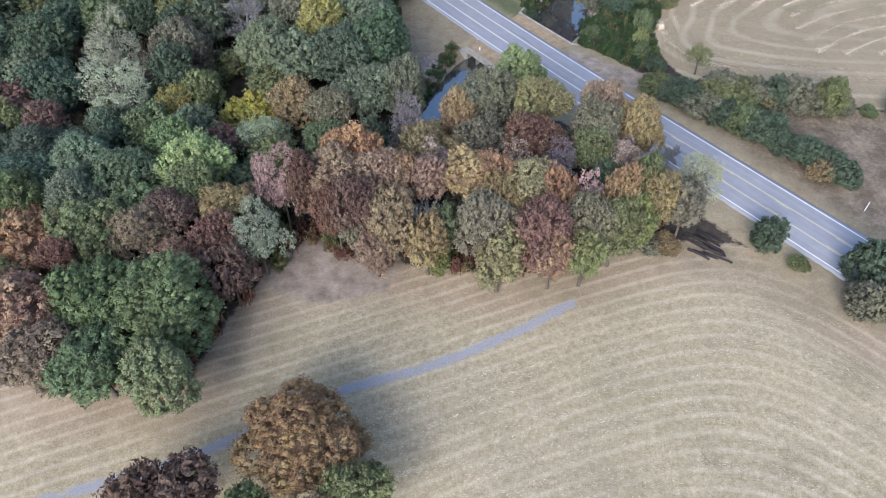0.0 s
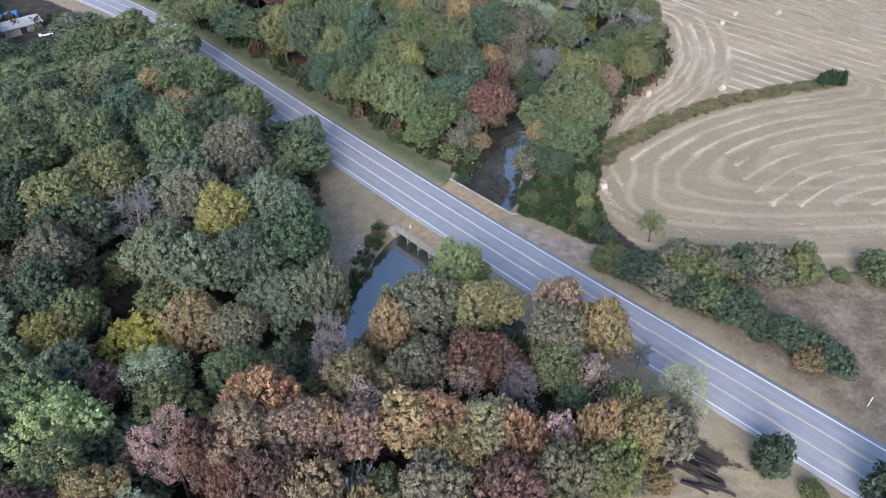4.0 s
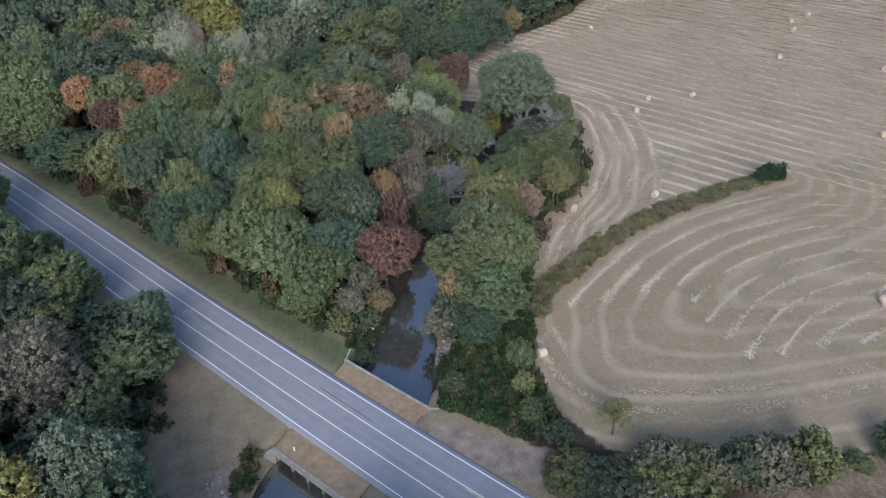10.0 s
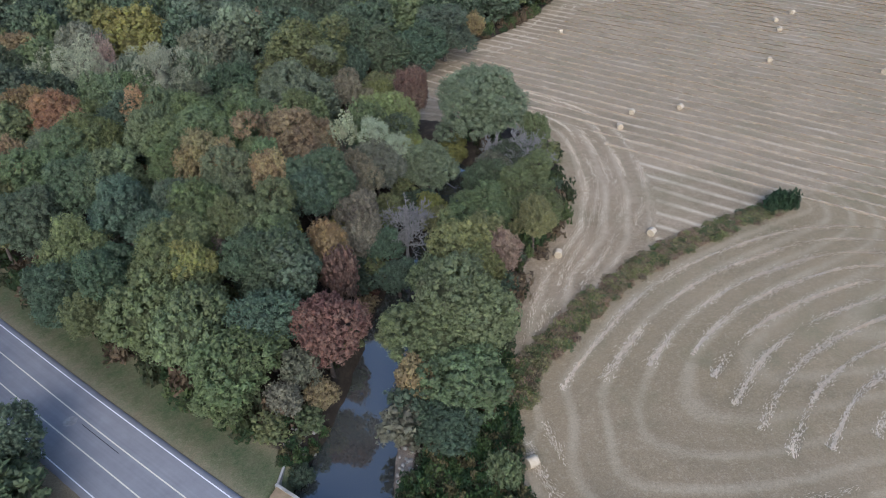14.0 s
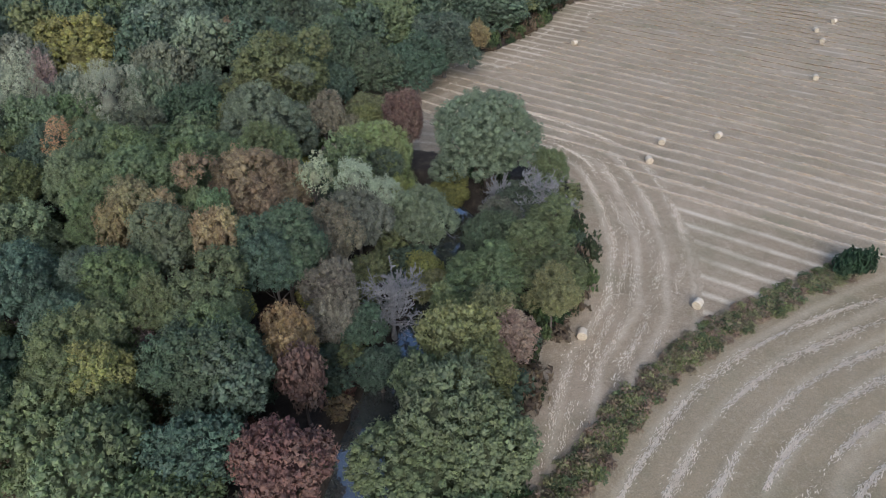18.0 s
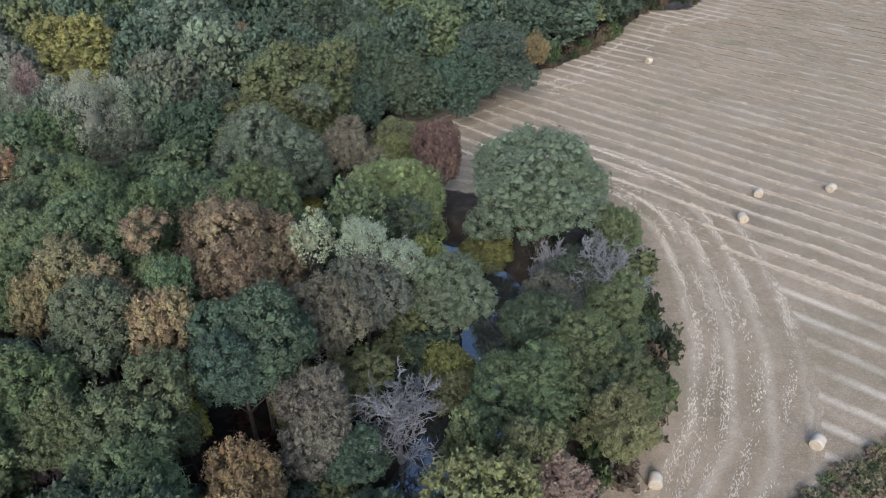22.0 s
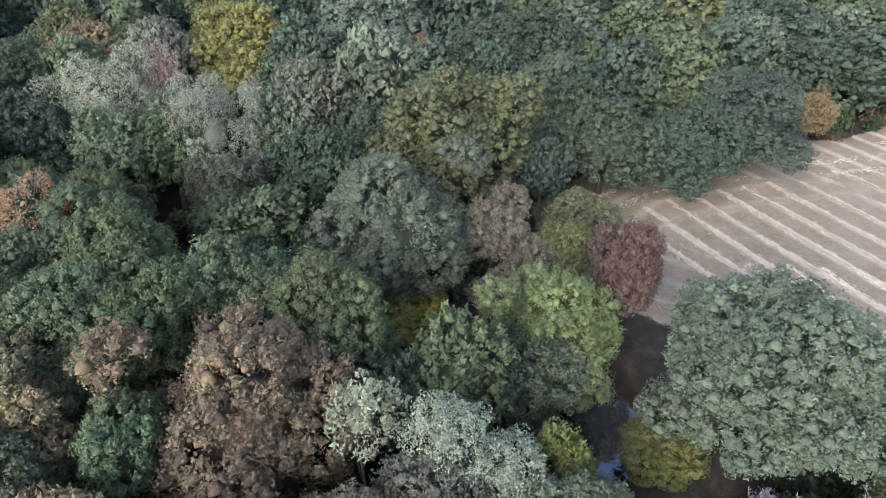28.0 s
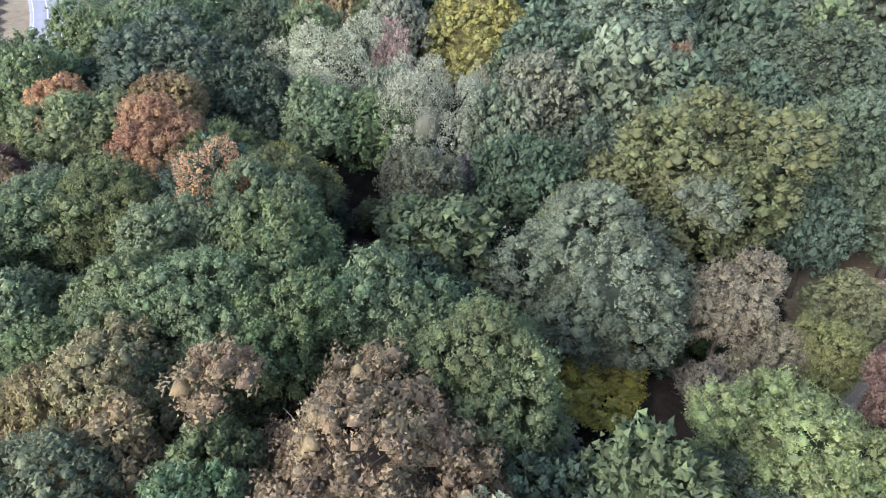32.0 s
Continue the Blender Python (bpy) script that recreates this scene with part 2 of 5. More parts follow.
WHITE_PAINT = paint_material("white_road_paint", (0.82, 0.82, 0.83), 0.68)
YELLOW_PAINT = paint_material("yellow_road_paint", (0.68, 0.55, 0.27), 0.62)
WORN_PAINT = paint_material("worn_lane_paint", (0.74, 0.7, 0.58), 0.6)
RED_METAL = plain("red_metal", (0.4, 0.06, 0.04), (0.5, 0.12, 0.08), 3.0, 0.5)
WHITE_METAL = plain("white_enamel", (0.7, 0.7, 0.68), (0.8, 0.8, 0.78), 2.0, 0.4)
BLUE_METAL = plain("blue_sheet", (0.06, 0.16, 0.42), (0.09, 0.22, 0.5), 1.0, 0.5)
ROOF_METAL = plain("pale_roof_sheet", (0.5, 0.49, 0.47), (0.7, 0.69, 0.67), 0.6, 0.5)
DARK_GLASS = plain("dark_window", (0.02, 0.025, 0.03), (0.04, 0.045, 0.05), 1.0, 0.1, 0.5, 0.0)
RUBBER = plain("black_rubber", (0.02, 0.02, 0.02), (0.04, 0.04, 0.04), 3.0, 0.8)

# ---- plan ----


def smooth(pts, step=2.0):
    """A Catmull-Rom curve through the points, in even steps."""
    p = np.array(pts, float)
    q = np.vstack([2 * p[0] - p[1], p, 2 * p[-1] - p[-2]])
    out = []
    for i in range(len(p) - 1):
        a, b, c, d = q[i:i + 4]
        for t in np.linspace(0, 1, 24, endpoint=False)[:, None]:
            out.append(0.5 * (2 * b + (c - a) * t + (2 * a - 5 * b + 4 * c - d) * t * t + (3 * b - a - 3 * c + d) * t ** 3)[0:])
    line = np.vstack([np.array(out).reshape(-1, p.shape[1]), p[-1:]])
    s = np.r_[0, np.cumsum(np.linalg.norm(np.diff(line[:, :2], axis=0), axis=1))]
    at = np.arange(0, s[-1], step)
    return np.stack([np.interp(at, s, line[:, k]) for k in range(p.shape[1])], 1)


def normals(line):
    t = np.gradient(line[:, :2], axis=0)
    t /= np.linalg.norm(t, axis=1)[:, None]
    return np.stack([-t[:, 1], t[:, 0]], 1)


def near(P, line):
    """For each point: distance to the line, index of the nearest station, side (left positive)."""
    d, k = np.full(len(P), 1e9), np.zeros(len(P), int)
    for i in range(0, len(P), 20000):
        q = P[i:i + 20000, None, :] - line[None, :, :2]
        e = (q ** 2).sum(2)
        k[i:i + 20000] = e.argmin(1)
        d[i:i + 20000] = np.sqrt(e.min(1))
    n = normals(line)
    off = ((P - line[k, :2]) * n[k]).sum(1)
    d = np.where(np.abs(off) < d, np.where(d < 6, np.abs(off), d), d)
    return d, k, np.sign(off)


def inside(P, poly):
    q, hit = np.array(poly, float), np.zeros(len(P), bool)
    x, y = P[:, 0], P[:, 1]
    for (x0, y0), (x1, y1) in zip(q, np.roll(q, -1, 0)):
        if y0 != y1:
            hit ^= ((y0 > y) != (y1 > y)) & (x < (x1 - x0) * (y - y0) / (y1 - y0) + x0)
    return hit


def deep(P, poly):
    """Signed distance to the polygon's edge, positive inside."""
    q = np.array(poly, float)
    d = np.full(len(P), 1e9)
    for a, b in zip(q, np.roll(q, -1, 0)):
        ab = b - a
        t = np.clip(((P - a) @ ab) / (ab @ ab), 0, 1)
        d = np.minimum(d, np.linalg.norm(P - a - t[:, None] * ab, axis=1))
    return np.where(inside(P, poly), d, -d)


ROAD = smooth([(175, -66), (140, -18), (104, 30), (68, 77.5), (27, 131), (-7.8, 179), (-37, 221), (-67, 263), (-90, 290), (-120, 317), (-165, 345), (-260, 390)])
# creek: x, y, half width of the water, width of the bank
CREEK = smooth([(-190, 135, 2.5, 5), (-110, 142, 2.5, 5), (-66, 134, 3, 5), (-48, 122, 3, 5), (-34, 109, 3, 5), (-20, 103, 3.5, 5), (-9, 110, 4, 5), (-2, 121, 4.6, 4.5), (3, 130, 5.4, 3.5), (8, 137, 7.5, 1.6),
                (16.5, 145.3, 7.8, 1.0), (24, 154, 7.3, 1.8), (28, 161, 5.8, 2.6), (32.5, 169.5, 4.0, 3.2), (37.2, 178.5, 3.5, 3.5), (42, 188, 3.1, 4), (48, 197, 3.2, 4),
                (57, 207, 4, 3.5), (66, 218, 5.2, 3), (70.5, 230, 5, 3), (67.5, 242, 5.2, 3), (58, 250, 5.2, 3), (45, 251.5, 5.2, 3), (34, 260, 3.5, 4), (20, 277, 3, 5), (8, 295, 3, 5), (-20, 330, 3, 5), (-60, 380, 3, 5)], 1.5)
HAY = [(47, 147), (49, 139), (53, 130), (60, 125), (75, 122), (95, 117), (130, 108), (220, 95), (420, 40), (700, 300), (420, 480), (230, 400), (174, 353), (161, 357), (138, 334), (116, 318), (90, 311), (69, 302), (57, 288),
       (59, 276), (66, 266), (78, 258), (91, 250), (98, 243), (97, 235), (90, 216), (82, 203), (70, 194), (59, 178), (53, 166), (48, 156)]
MEADOW = [(-400, 20), (-140, 47), (-68, 58), (-51, 54), (-39, 55), (-35, 66), (-29, 80), (-15, 78), (-2, 76), (7, 74), (20, 76), (32, 81), (42, 82), (52, 80), (57, 75), (63, 66), (68, 60), (100, 16), (160, -70), (300, -300), (-400, -300)]
PASTURE = [(75, 82), (60, 104), (48, 121), (60, 124), (75, 121), (95, 116.5), (130, 107.5), (220, 88), (420, 30), (300, -200), (120, 20)]
DIVIDE = smooth([(54, 162), (58, 168), (66, 172.5), (80, 181), (95, 187), (110, 190.5), (122, 192.5), (131, 194)], 1.0)
TRACK = smooth([(-60, 34), (-34, 43), (-17, 52), (-3.3, 56.5), (8.9, 62), (16, 66)], 1.0)
EDGE_HAY = smooth([(50, 158), (50, 146), (54, 138), (62, 133), (80, 128.5), (107, 126), (150, 116), (230, 100)], 2.0)


def rumple(P, scale, amp, seed=0.0):
    x, y = P[:, 0] / scale + seed, P[:, 1] / scale - seed
    return amp * (np.sin(x * 1.7 + 1.3 * np.sin(y * 1.1)) + np.sin(y * 2.1 + 1.7 * np.sin(x * 0.9 + 2)) + 0.6 * np.sin(3.1 * x + 2.3 * y)) / 2.6


def height(P):
    """Lie of the land."""
    P = np.atleast_2d(np.array(P, float))
    z = rumple(P, 14, 0.22) + rumple(P, 4, 0.06, 3)
    dr, _, _ = near(P, ROAD)
    f = np.clip((dr - 6.2) / 7, 0, 1)
    z = np.where(dr < 6.2, 0.1, z * f + (1 - f) * 0.28)
    dc, k, _ = near(P, CREEK)
    w, bank = CREEK[k, 2], CREEK[k, 3]
    s = np.clip((dc - (w - 0.8) + rumple(P, 2.3, 0.5, 1) * (bank > 2.5)) / (bank + 0.8), 0, 1)
    s = s * s * (3 - 2 * s)
    return z * s - 4.3 * (1 - s)


def stations(lo, hi, step, far):
    mid = np.arange(lo, hi + step, step)
    out, g, p = [], step, 0.0
    while p < far:
        g *= 1.22
        p += g
        out.append(p)
    out = np.array(out)
    return np.r_[lo - out[::-1], mid, mid[-1] + out]


def mesh_from(name, verts, faces, mats, smooth_shade=False, attrs=None, uv=None, index=None):
    """A mesh from arrays of triangles or of quads (or a list of such arrays)."""
    me = bpy.data.meshes.new(name)
    groups = faces if isinstance(faces, list) else [faces]
    groups = [np.asarray(g, np.int32) for g in groups if len(g)]
    nl, nf = sum(g.size for g in groups), sum(len(g) for g in groups)
    me.vertices.add(len(verts))
    me.vertices.foreach_set("co", np.asarray(verts, np.float32).ravel())
    me.loops.add(nl)
    me.loops.foreach_set("vertex_index", np.concatenate([g.ravel() for g in groups]))
    me.polygons.add(nf)
    sizes = np.concatenate([np.full(len(g), g.shape[1], np.int32) for g in groups])
    me.polygons.foreach_set("loop_start", np.r_[0, np.cumsum(sizes)[:-1]].astype(np.int32))
    if smooth_shade:
        me.polygons.foreach_set("use_smooth", np.ones(nf, bool))
    for m in mats:
        me.materials.append(m)
    if index is not None:
        me.polygons.foreach_set("material_index", np.asarray(index, np.int32))
    for key, val in (attrs or {}).items():
        if val.ndim == 1:
            me.attributes.new(key, "FLOAT", "POINT").data.foreach_set("value", val.astype(np.float32))
        else:
            me.attributes.new(key, "FLOAT_COLOR", "POINT").data.foreach_set("color", val.astype(np.float32).ravel())
    if uv is not None:
        lay = me.uv_layers.new(name="UVMap")
        idx = np.concatenate([g.ravel() for g in groups])
        lay.data.foreach_set("uv", np.asarray(uv, np.float32)[idx].ravel())
    me.update(calc_edges=True)
    return me


def grid_faces(nx, ny):
    i = np.arange(nx * ny).reshape(ny, nx)
    return np.stack([i[:-1, :-1], i[:-1, 1:], i[1:, 1:], i[1:, :-1]], -1).reshape(-1, 4)


def build_ground():
    xs, ys = stations(-105, 145, 1.3, 3500), stations(22, 335, 1.3, 3500)
    X, Y = np.meshgrid(xs, ys)
    P = np.stack([X.ravel(), Y.ravel()], 1)
    field = np.maximum(deep(P, HAY), deep(P, MEADOW))
    past = deep(P, PASTURE)
    dr, kr, side = near(P, ROAD)
    dc, kc, sc = near(P, CREEK)
    dt, _, _ = near(P, TRACK)
    dh, _, hs = near(P, EDGE_HAY)
    dd, _, ds = near(P, DIVIDE)
    soft = lambda d, w: np.clip(0.5 + d / w, 0, 1)
    # one run of swaths for each part of the fields
    far = P @ np.array([0.81, 0.586])
    rim = (field < 19) & (P[:, 1] > 150) & (P[:, 1] < 300) & (P[:, 0] < 135) & (ds > 0)
    lobe = -7 * np.logaddexp(-dh / 7, -dd / 7)
    turn = -8 * np.logaddexp((P - [47, 62]) @ np.array([0.35, -0.93]) / -8, (P - [47, 62]) @ np.array([-0.78, -0.62]) / -8)
    swath = np.where(P[:, 1] < 100, turn * 2.1, np.where((ds < 0) & (dd < 75), lobe, np.where(rim, field, far)))
    bare = np.maximum.reduce([soft(1.4 - np.abs(dc - CREEK[kc, 2] - 2.0), 2.5) * (np.linalg.norm(P - [34, 160], axis=1) < 7) * (sc < 0), soft(7 - np.linalg.norm((P - [-20, 76]) * [0.6, 1], axis=1), 6),
                              soft(3.2 - near(P, smooth([(31.5, 136.5), (37, 132.5), (44, 129.5)], 1.0))[0], 2.5), soft(5 - np.linalg.norm((P - [-3, 133]) * [1, 0.5], axis=1), 5)])
    verge = np.maximum(soft(np.where(side > 0, np.where((P[:, 1] > 116) & (P[:, 1] < 172), 27, 12), 14) - dr, 3), soft(past, 4))
    verge = np.maximum(verge, soft(8 - np.linalg.norm((P - [34, 137]) * [1, 0.7], axis=1), 5))
    green = np.clip(np.maximum(np.exp(-((dr - 10.5) / 4.2) ** 2) * (side < 0) * (P[:, 1] > 150), 0.1 * soft(past, 10)) + 0.14 * np.exp(-((dr - 9) / 3) ** 2), 0, 1)
    lush = ((ds < 0) & (dd < 75) & (P[:, 1] > 100)).astype(float)
    attrs = dict(rough=soft(past, 5), rows=np.where(P[:, 1] < 100, 0.4, np.where(rim, 0.5, 1.0)), gold=(P[:, 1] < 100) * soft(deep(P, MEADOW) - 9, 6), lush=lush, field=soft(field, 3.5), verge=verge, green=green, bare=bare, track=soft(0.85 - dt, 2.4), swath=swath)
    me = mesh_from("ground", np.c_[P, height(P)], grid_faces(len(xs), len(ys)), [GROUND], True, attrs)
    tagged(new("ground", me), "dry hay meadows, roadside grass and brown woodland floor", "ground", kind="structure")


build_ground()


def ribbon(line, offs, zs):
    """Verts and quads of a strip that follows a line with the given offsets and heights."""
    n = normals(line)
    v = np.stack([np.c_[line[:, :2] + n * o, np.full(len(line), z)] for o, z in zip(offs, zs)], 1).reshape(-1, 3)
    return v, grid_faces(len(offs), len(line))


def part(name, data, parent, label=""):
    ob = new(name, data)
    ob.parent = parent
    return tagged(ob, label)


def build_water():
    wide = CREEK[:, 2] + CREEK[:, 3] * 0.9
    n = normals(CREEK)
    v = np.concatenate([np.c_[CREEK[:, :2] + n * (wide * o)[:, None], np.full(len(CREEK), -2.9)] for o in (-1, -0.5, 0, 0.5, 1)])
    v = v.reshape(5, -1, 3).transpose(1, 0, 2).reshape(-1, 3)
    tagged(new("creek_water", mesh_from("creek_water", v, grid_faces(5, len(CREEK)), [WATER], True)), "still dark creek water mirroring the sky", "water", kind="structure")


build_water()


def build_road():
    offs = [-6.15, -5.95, -5.1, -1.7, 0, 1.7, 5.1, 5.95, 6.15]
    zs = [-0.1, 0.33, 0.36, 0.42, 0.45, 0.42, 0.36, 0.33, -0.1]
    v, f = ribbon(ROAD, offs, zs)
    uv = np.stack([np.tile(offs, len(ROAD)), np.repeat(np.arange(len(ROAD)) * 2.0, len(offs))], 1)
    road = tagged(new("road", mesh_from("road", v, f, [ASPHALT], False, uv=uv)), "grey three-lane asphalt highway with worn lane lines", "road", kind="structure")

    def z_at(o):
        return np.interp(o, offs, zs) + 0.006

    def line(name, off, width, mat, dash=None, lo=0, hi=9999):
        fine = smooth(ROAD[::4], 1.0)
        s = np.arange(len(fine)) * 1.0
        keep = (s >= lo) & (s <= hi)
        fine, s = fine[keep], s[keep]
        n = normals(fine)
        wob = 0.035 * np.sin(s / 7.3 + off) if abs(off) < 4 else 0 * s
        v = np.stack([np.c_[fine[:, :2] + n * (off + e + wob)[:, None], np.full(len(fine), z_at(off))] for e in (-width / 2, width / 2)], 1).reshape(-1, 3)
        f = grid_faces(2, len(fine))
        if dash:
            f = f[(np.arange(len(f)) % dash[1]) < dash[0]]
        part(name, mesh_from(name, v, f, [mat]), road)
    line("edge_line", 5.1, 0.17, WHITE_PAINT)
    line("edge_line", -5.1, 0.17, WHITE_PAINT)
    for o in (1.7, -1.7):
        line("lane_line", o, 0.19, WORN_PAINT, None, 240)
        line("lane_line", o, 0.15, YELLOW_PAINT, None, 0, 240)
        line("dashed_line", o - math.copysign(0.32, o), 0.12, YELLOW_PAINT, (3, 12), 0, 252)
    # tar-sealed cracks and a pale patch
    for k, (o, s0, n) in enumerate(((-1.0, 297, 9), (-2.6, 262, 12))):
        line("sealed_crack", o, 0.09, RUBBER, None, s0, s0 + n)
    bm = bmesh.new()
    bmesh.ops.create_circle(bm, cap_ends=True, radius=1.0, segments=14)
    for w in bm.verts:
        w.co.x *= random.uniform(0.85, 1.15)
        w.co.y *= random.uniform(0.85, 1.1)
    me = bpy.data.meshes.new("pale_patch")
    bm.to_mesh(me)
    me.materials.append(GRAVEL)
    p = part("pale_patch", me, road, "pale round repair patch")
    p.location = (-8.8, 181.0, 0.475)


build_road()


def box_mesh(name, corners, z0, z1, mat, bevel=0.0):
    """A prism on the corners (x, y); z1 may be one height a corner."""
    bm = bmesh.new()
    tops = z1 if isinstance(z1, (list, tuple)) else [z1] * len(corners)
    lo = [bm.verts.new((x, y, z0)) for x, y in corners]
    hi = [bm.verts.new((x, y, z)) for (x, y), z in zip(corners, tops)]
    bm.faces.new(lo[::-1])
    bm.faces.new(hi)
    for i in range(len(corners)):
        j = (i + 1) % len(corners)
        bm.faces.new((lo[i], lo[j], hi[j], hi[i]))
    if bevel:
        bmesh.ops.bevel(bm, geom=bm.edges[:], offset=bevel, segments=1, affect="EDGES")
    bmesh.ops.recalc_face_normals(bm, faces=bm.faces)
    me = bpy.data.meshes.new(name)
    bm.to_mesh(me)
    bm.free()
    me.materials.append(mat)
    return me


def build_culvert():
    base = tagged(new("box_culvert"), "concrete box culvert with five cells under the highway", "culvert")
    ax, ay, o = np.array([0.6, -0.8]), np.array([0.8, 0.6]), np.array([16.5, 145.0])
    w = lambda x, y: tuple(o + ax * x + ay * y)
    lo, hi, Y = (-6.6, 9.8), (-11.0, 7.6), 10.2
    at = lambda t, y: (lo[0] + (lo[1] - lo[0]) * t) * (Y - y) / (2 * Y) + (hi[0] + (hi[1] - hi[0]) * t) * (Y + y) / (2 * Y)
    part("deck", box_mesh("deck", [w(at(0, -Y), -Y), w(at(1, -Y), -Y), w(at(1, Y), Y), w(at(0, Y), Y)], -0.75, 0.22, DIRT), base, "earth-covered deck beside the road")
    for y in (-Y, Y):
        part("headwall", box_mesh("headwall", [w(at(0, y) - 0.3, y - 0.2), w(at(1, y) + 0.3, y - 0.2), w(at(1, y) + 0.3, y + 0.2), w(at(0, y) - 0.3, y + 0.2)], -1.0, 0.4, CONCRETE, 0.03), base)
    for i in range(6):
        t = i / 5
        a, b = at(t, -Y), at(t, Y)
        part("cell_wall", box_mesh("cell_wall", [w(a - 0.16, -Y + 0.25), w(a + 0.16, -Y + 0.25), w(b + 0.16, Y - 0.25), w(b - 0.16, Y - 0.25)], -4.6, -0.76, CONCRETE), base)
    for x, y, dx, dy, drop in ((at(0, -Y), -Y, -3.2, -5.2, 1.5), (at(1, -Y), -Y, 3.0, -4.5, 1.5), (at(0, Y), Y, -2.6, 4.6, 0.5), (at(1, Y), Y, 3.4, 3.2, 0.5)):
        n = np.array([-dy, dx]) / math.hypot(dx, dy) * 0.16
        c = [w(x + n[0], y + n[1]), w(x - n[0], y - n[1]), w(x + dx - n[0], y + dy - n[1]), w(x + dx + n[0], y + dy + n[1])]
        part("wing_wall", box_mesh("wing_wall", c, -4.6, [0.38, 0.38, 0.38 - drop, 0.38 - drop], CONCRETE), base)
    m = part("marker", box_mesh("marker", [w(-4.0, -8.6), w(-3.7, -8.6), w(-3.7, -8.4), w(-4.0, -8.4)], 0.2, 0.95, WHITE_METAL, 0.03), base, "small white roadside marker")


build_culvert()

# ---- foliage ----


def ico(sub):
    bm = bmesh.new()
    bmesh.ops.create_icosphere(bm, subdivisions=sub, radius=1.0)
    v = np.array([a.co[:] for a in bm.verts])
    f = np.array([[a.index for a in p.verts] for p in bm.faces])
    bm.free()
    return v, f


ICO = {1: ico(1), 2: ico(2)}
OCTA = (np.array([(1, 0, 0), (-1, 0, 0), (0, 1, 0), (0, -1, 0), (0, 0, 1), (0, 0, -1)], float), np.array([(0, 2, 4), (2, 1, 4), (1, 3, 4), (3, 0, 4), (2, 0, 5), (1, 2, 5), (3, 1, 5), (0, 3, 5)]))


def unit(a):
    return a / np.maximum(np.linalg.norm(a, axis=-1, keepdims=True), 1e-9)


def crown(seed, r, z0, z1, lobes, floret, leaf, per, lobe_r=0.42, ragged=0.12, body=0.6, tall=1.4, cover=1.0, coarse=False, core=True):
    """A leafy crown: big lobes round a broad dome from z0 to z1, each set with upright florets of leaf sprays, with
    gaps between them. Returns vertices, triangles and a tone number for the vertices: random for each floret, fixed and
    dark for the inner body."""
    g = np.random.default_rng(seed)
    i = np.arange(lobes) + 0.5
    zz = 1 - 1.55 * i / lobes
    ph = i * 2.39996 + g.uniform(0, 6)
    d = np.stack([np.sqrt(1 - zz ** 2) * np.cos(ph), np.sqrt(1 - zz ** 2) * np.sin(ph), zz], 1)
    d = unit(d + g.normal(0, 0.13, d.shape))
    zc = z0 + (z1 - z0) * 0.46
    size = np.where(d[:, 2:] > 0, np.array([[r, r, z1 - zc]]), np.array([[r, r, zc - z0]]))
    e = 2.15
    d = d / ((np.abs(d[:, 0]) ** 2 + np.abs(d[:, 1]) ** 2) ** (e / 2) + np.abs(d[:, 2]) ** e)[:, None] ** (1 / e)
    lr = r * lobe_r * g.uniform(0.72, 1.28, lobes)
    c = d * np.maximum(size * (1 + g.normal(0, ragged, (lobes, 1))) - lr[:, None] * 0.95, 0.12 * size)
    c[:, 2] += zc
    # florets over the outer side of each lobe
    n = np.maximum(5, (cover * 12.0 * lr ** 2 / (2.3 * floret ** 2)).astype(int))
    a = np.repeat(np.arange(lobes), n)
    k = np.concatenate([np.arange(m) + 0.5 for m in n])
    qz = 1 - 2 * k / n[a]
    qa = k * 2.39996 + a
    q = unit(np.stack([np.sqrt(1 - qz ** 2) * np.cos(qa), np.sqrt(1 - qz ** 2) * np.sin(qa), qz], 1) + g.normal(0, 0.12, (len(a), 3)))
    t = c[a] + q * (lr[a] * g.uniform(0.82, 1.1, len(a)))[:, None]
    own = np.linalg.norm((t[:, None] - c[None]) / lr[None, :, None], axis=2)
    own[np.arange(len(a)), a] = 9
    out = unit(t - [0, 0, zc])
    keep = (own.min(1) > 0.86) & ((q * out).sum(1) > -0.1) & (q[:, 2] > -0.75)
    t, q, a = t[keep], q[keep], a[keep]
    lv = np.clip(0.4 * g.uniform(0, 1, lobes)[a] + 0.6 * g.uniform(0, 1, len(a)), 0, 1)
    axis = unit(q * 0.75 + np.array([0, 0, 0.7]))
    fr = floret * g.uniform(0.55, 1.3, len(a))
    # sprays over the upper side of each floret
    m = np.repeat(np.arange(len(a)), per)
    w = unit(g.normal(0, 1, (len(m), 3)) + axis[m] * 0.8)
    up = (w * axis[m]).sum(1, keepdims=True)
    p = t[m] + (w + axis[m] * up * (tall - 1)) * (fr[m] * g.uniform(0.74, 1.12, len(m)))[:, None]
    nrm = unit(w + axis[m] * 0.25 + g.normal(0, 0.4, w.shape))
    tip = unit(unit(np.cross(nrm, g.normal(0, 1, w.shape))) + axis[m] * 0.5 + w * 0.15)
    side = unit(np.cross(tip, nrm))
    s = leaf * g.uniform(0.6, 1.3, (len(m), 1))
    wd = g.uniform(0.36, 0.6, (len(m), 1))
    spray = np.stack([p - tip * s * 0.55 + side * s * wd, p - tip * s * 0.45 - side * s * wd, p + tip * s * 0.7 + nrm * s * 0.05], 1).reshape(-1, 3)
    bv, bf = ICO[1 if coarse else 2]
    inner = bv * g.uniform(0.85, 1.08, (len(bv), 1)) * np.array([r, r, (z1 - z0) * 0.5]) * body + np.array([0, 0, zc])
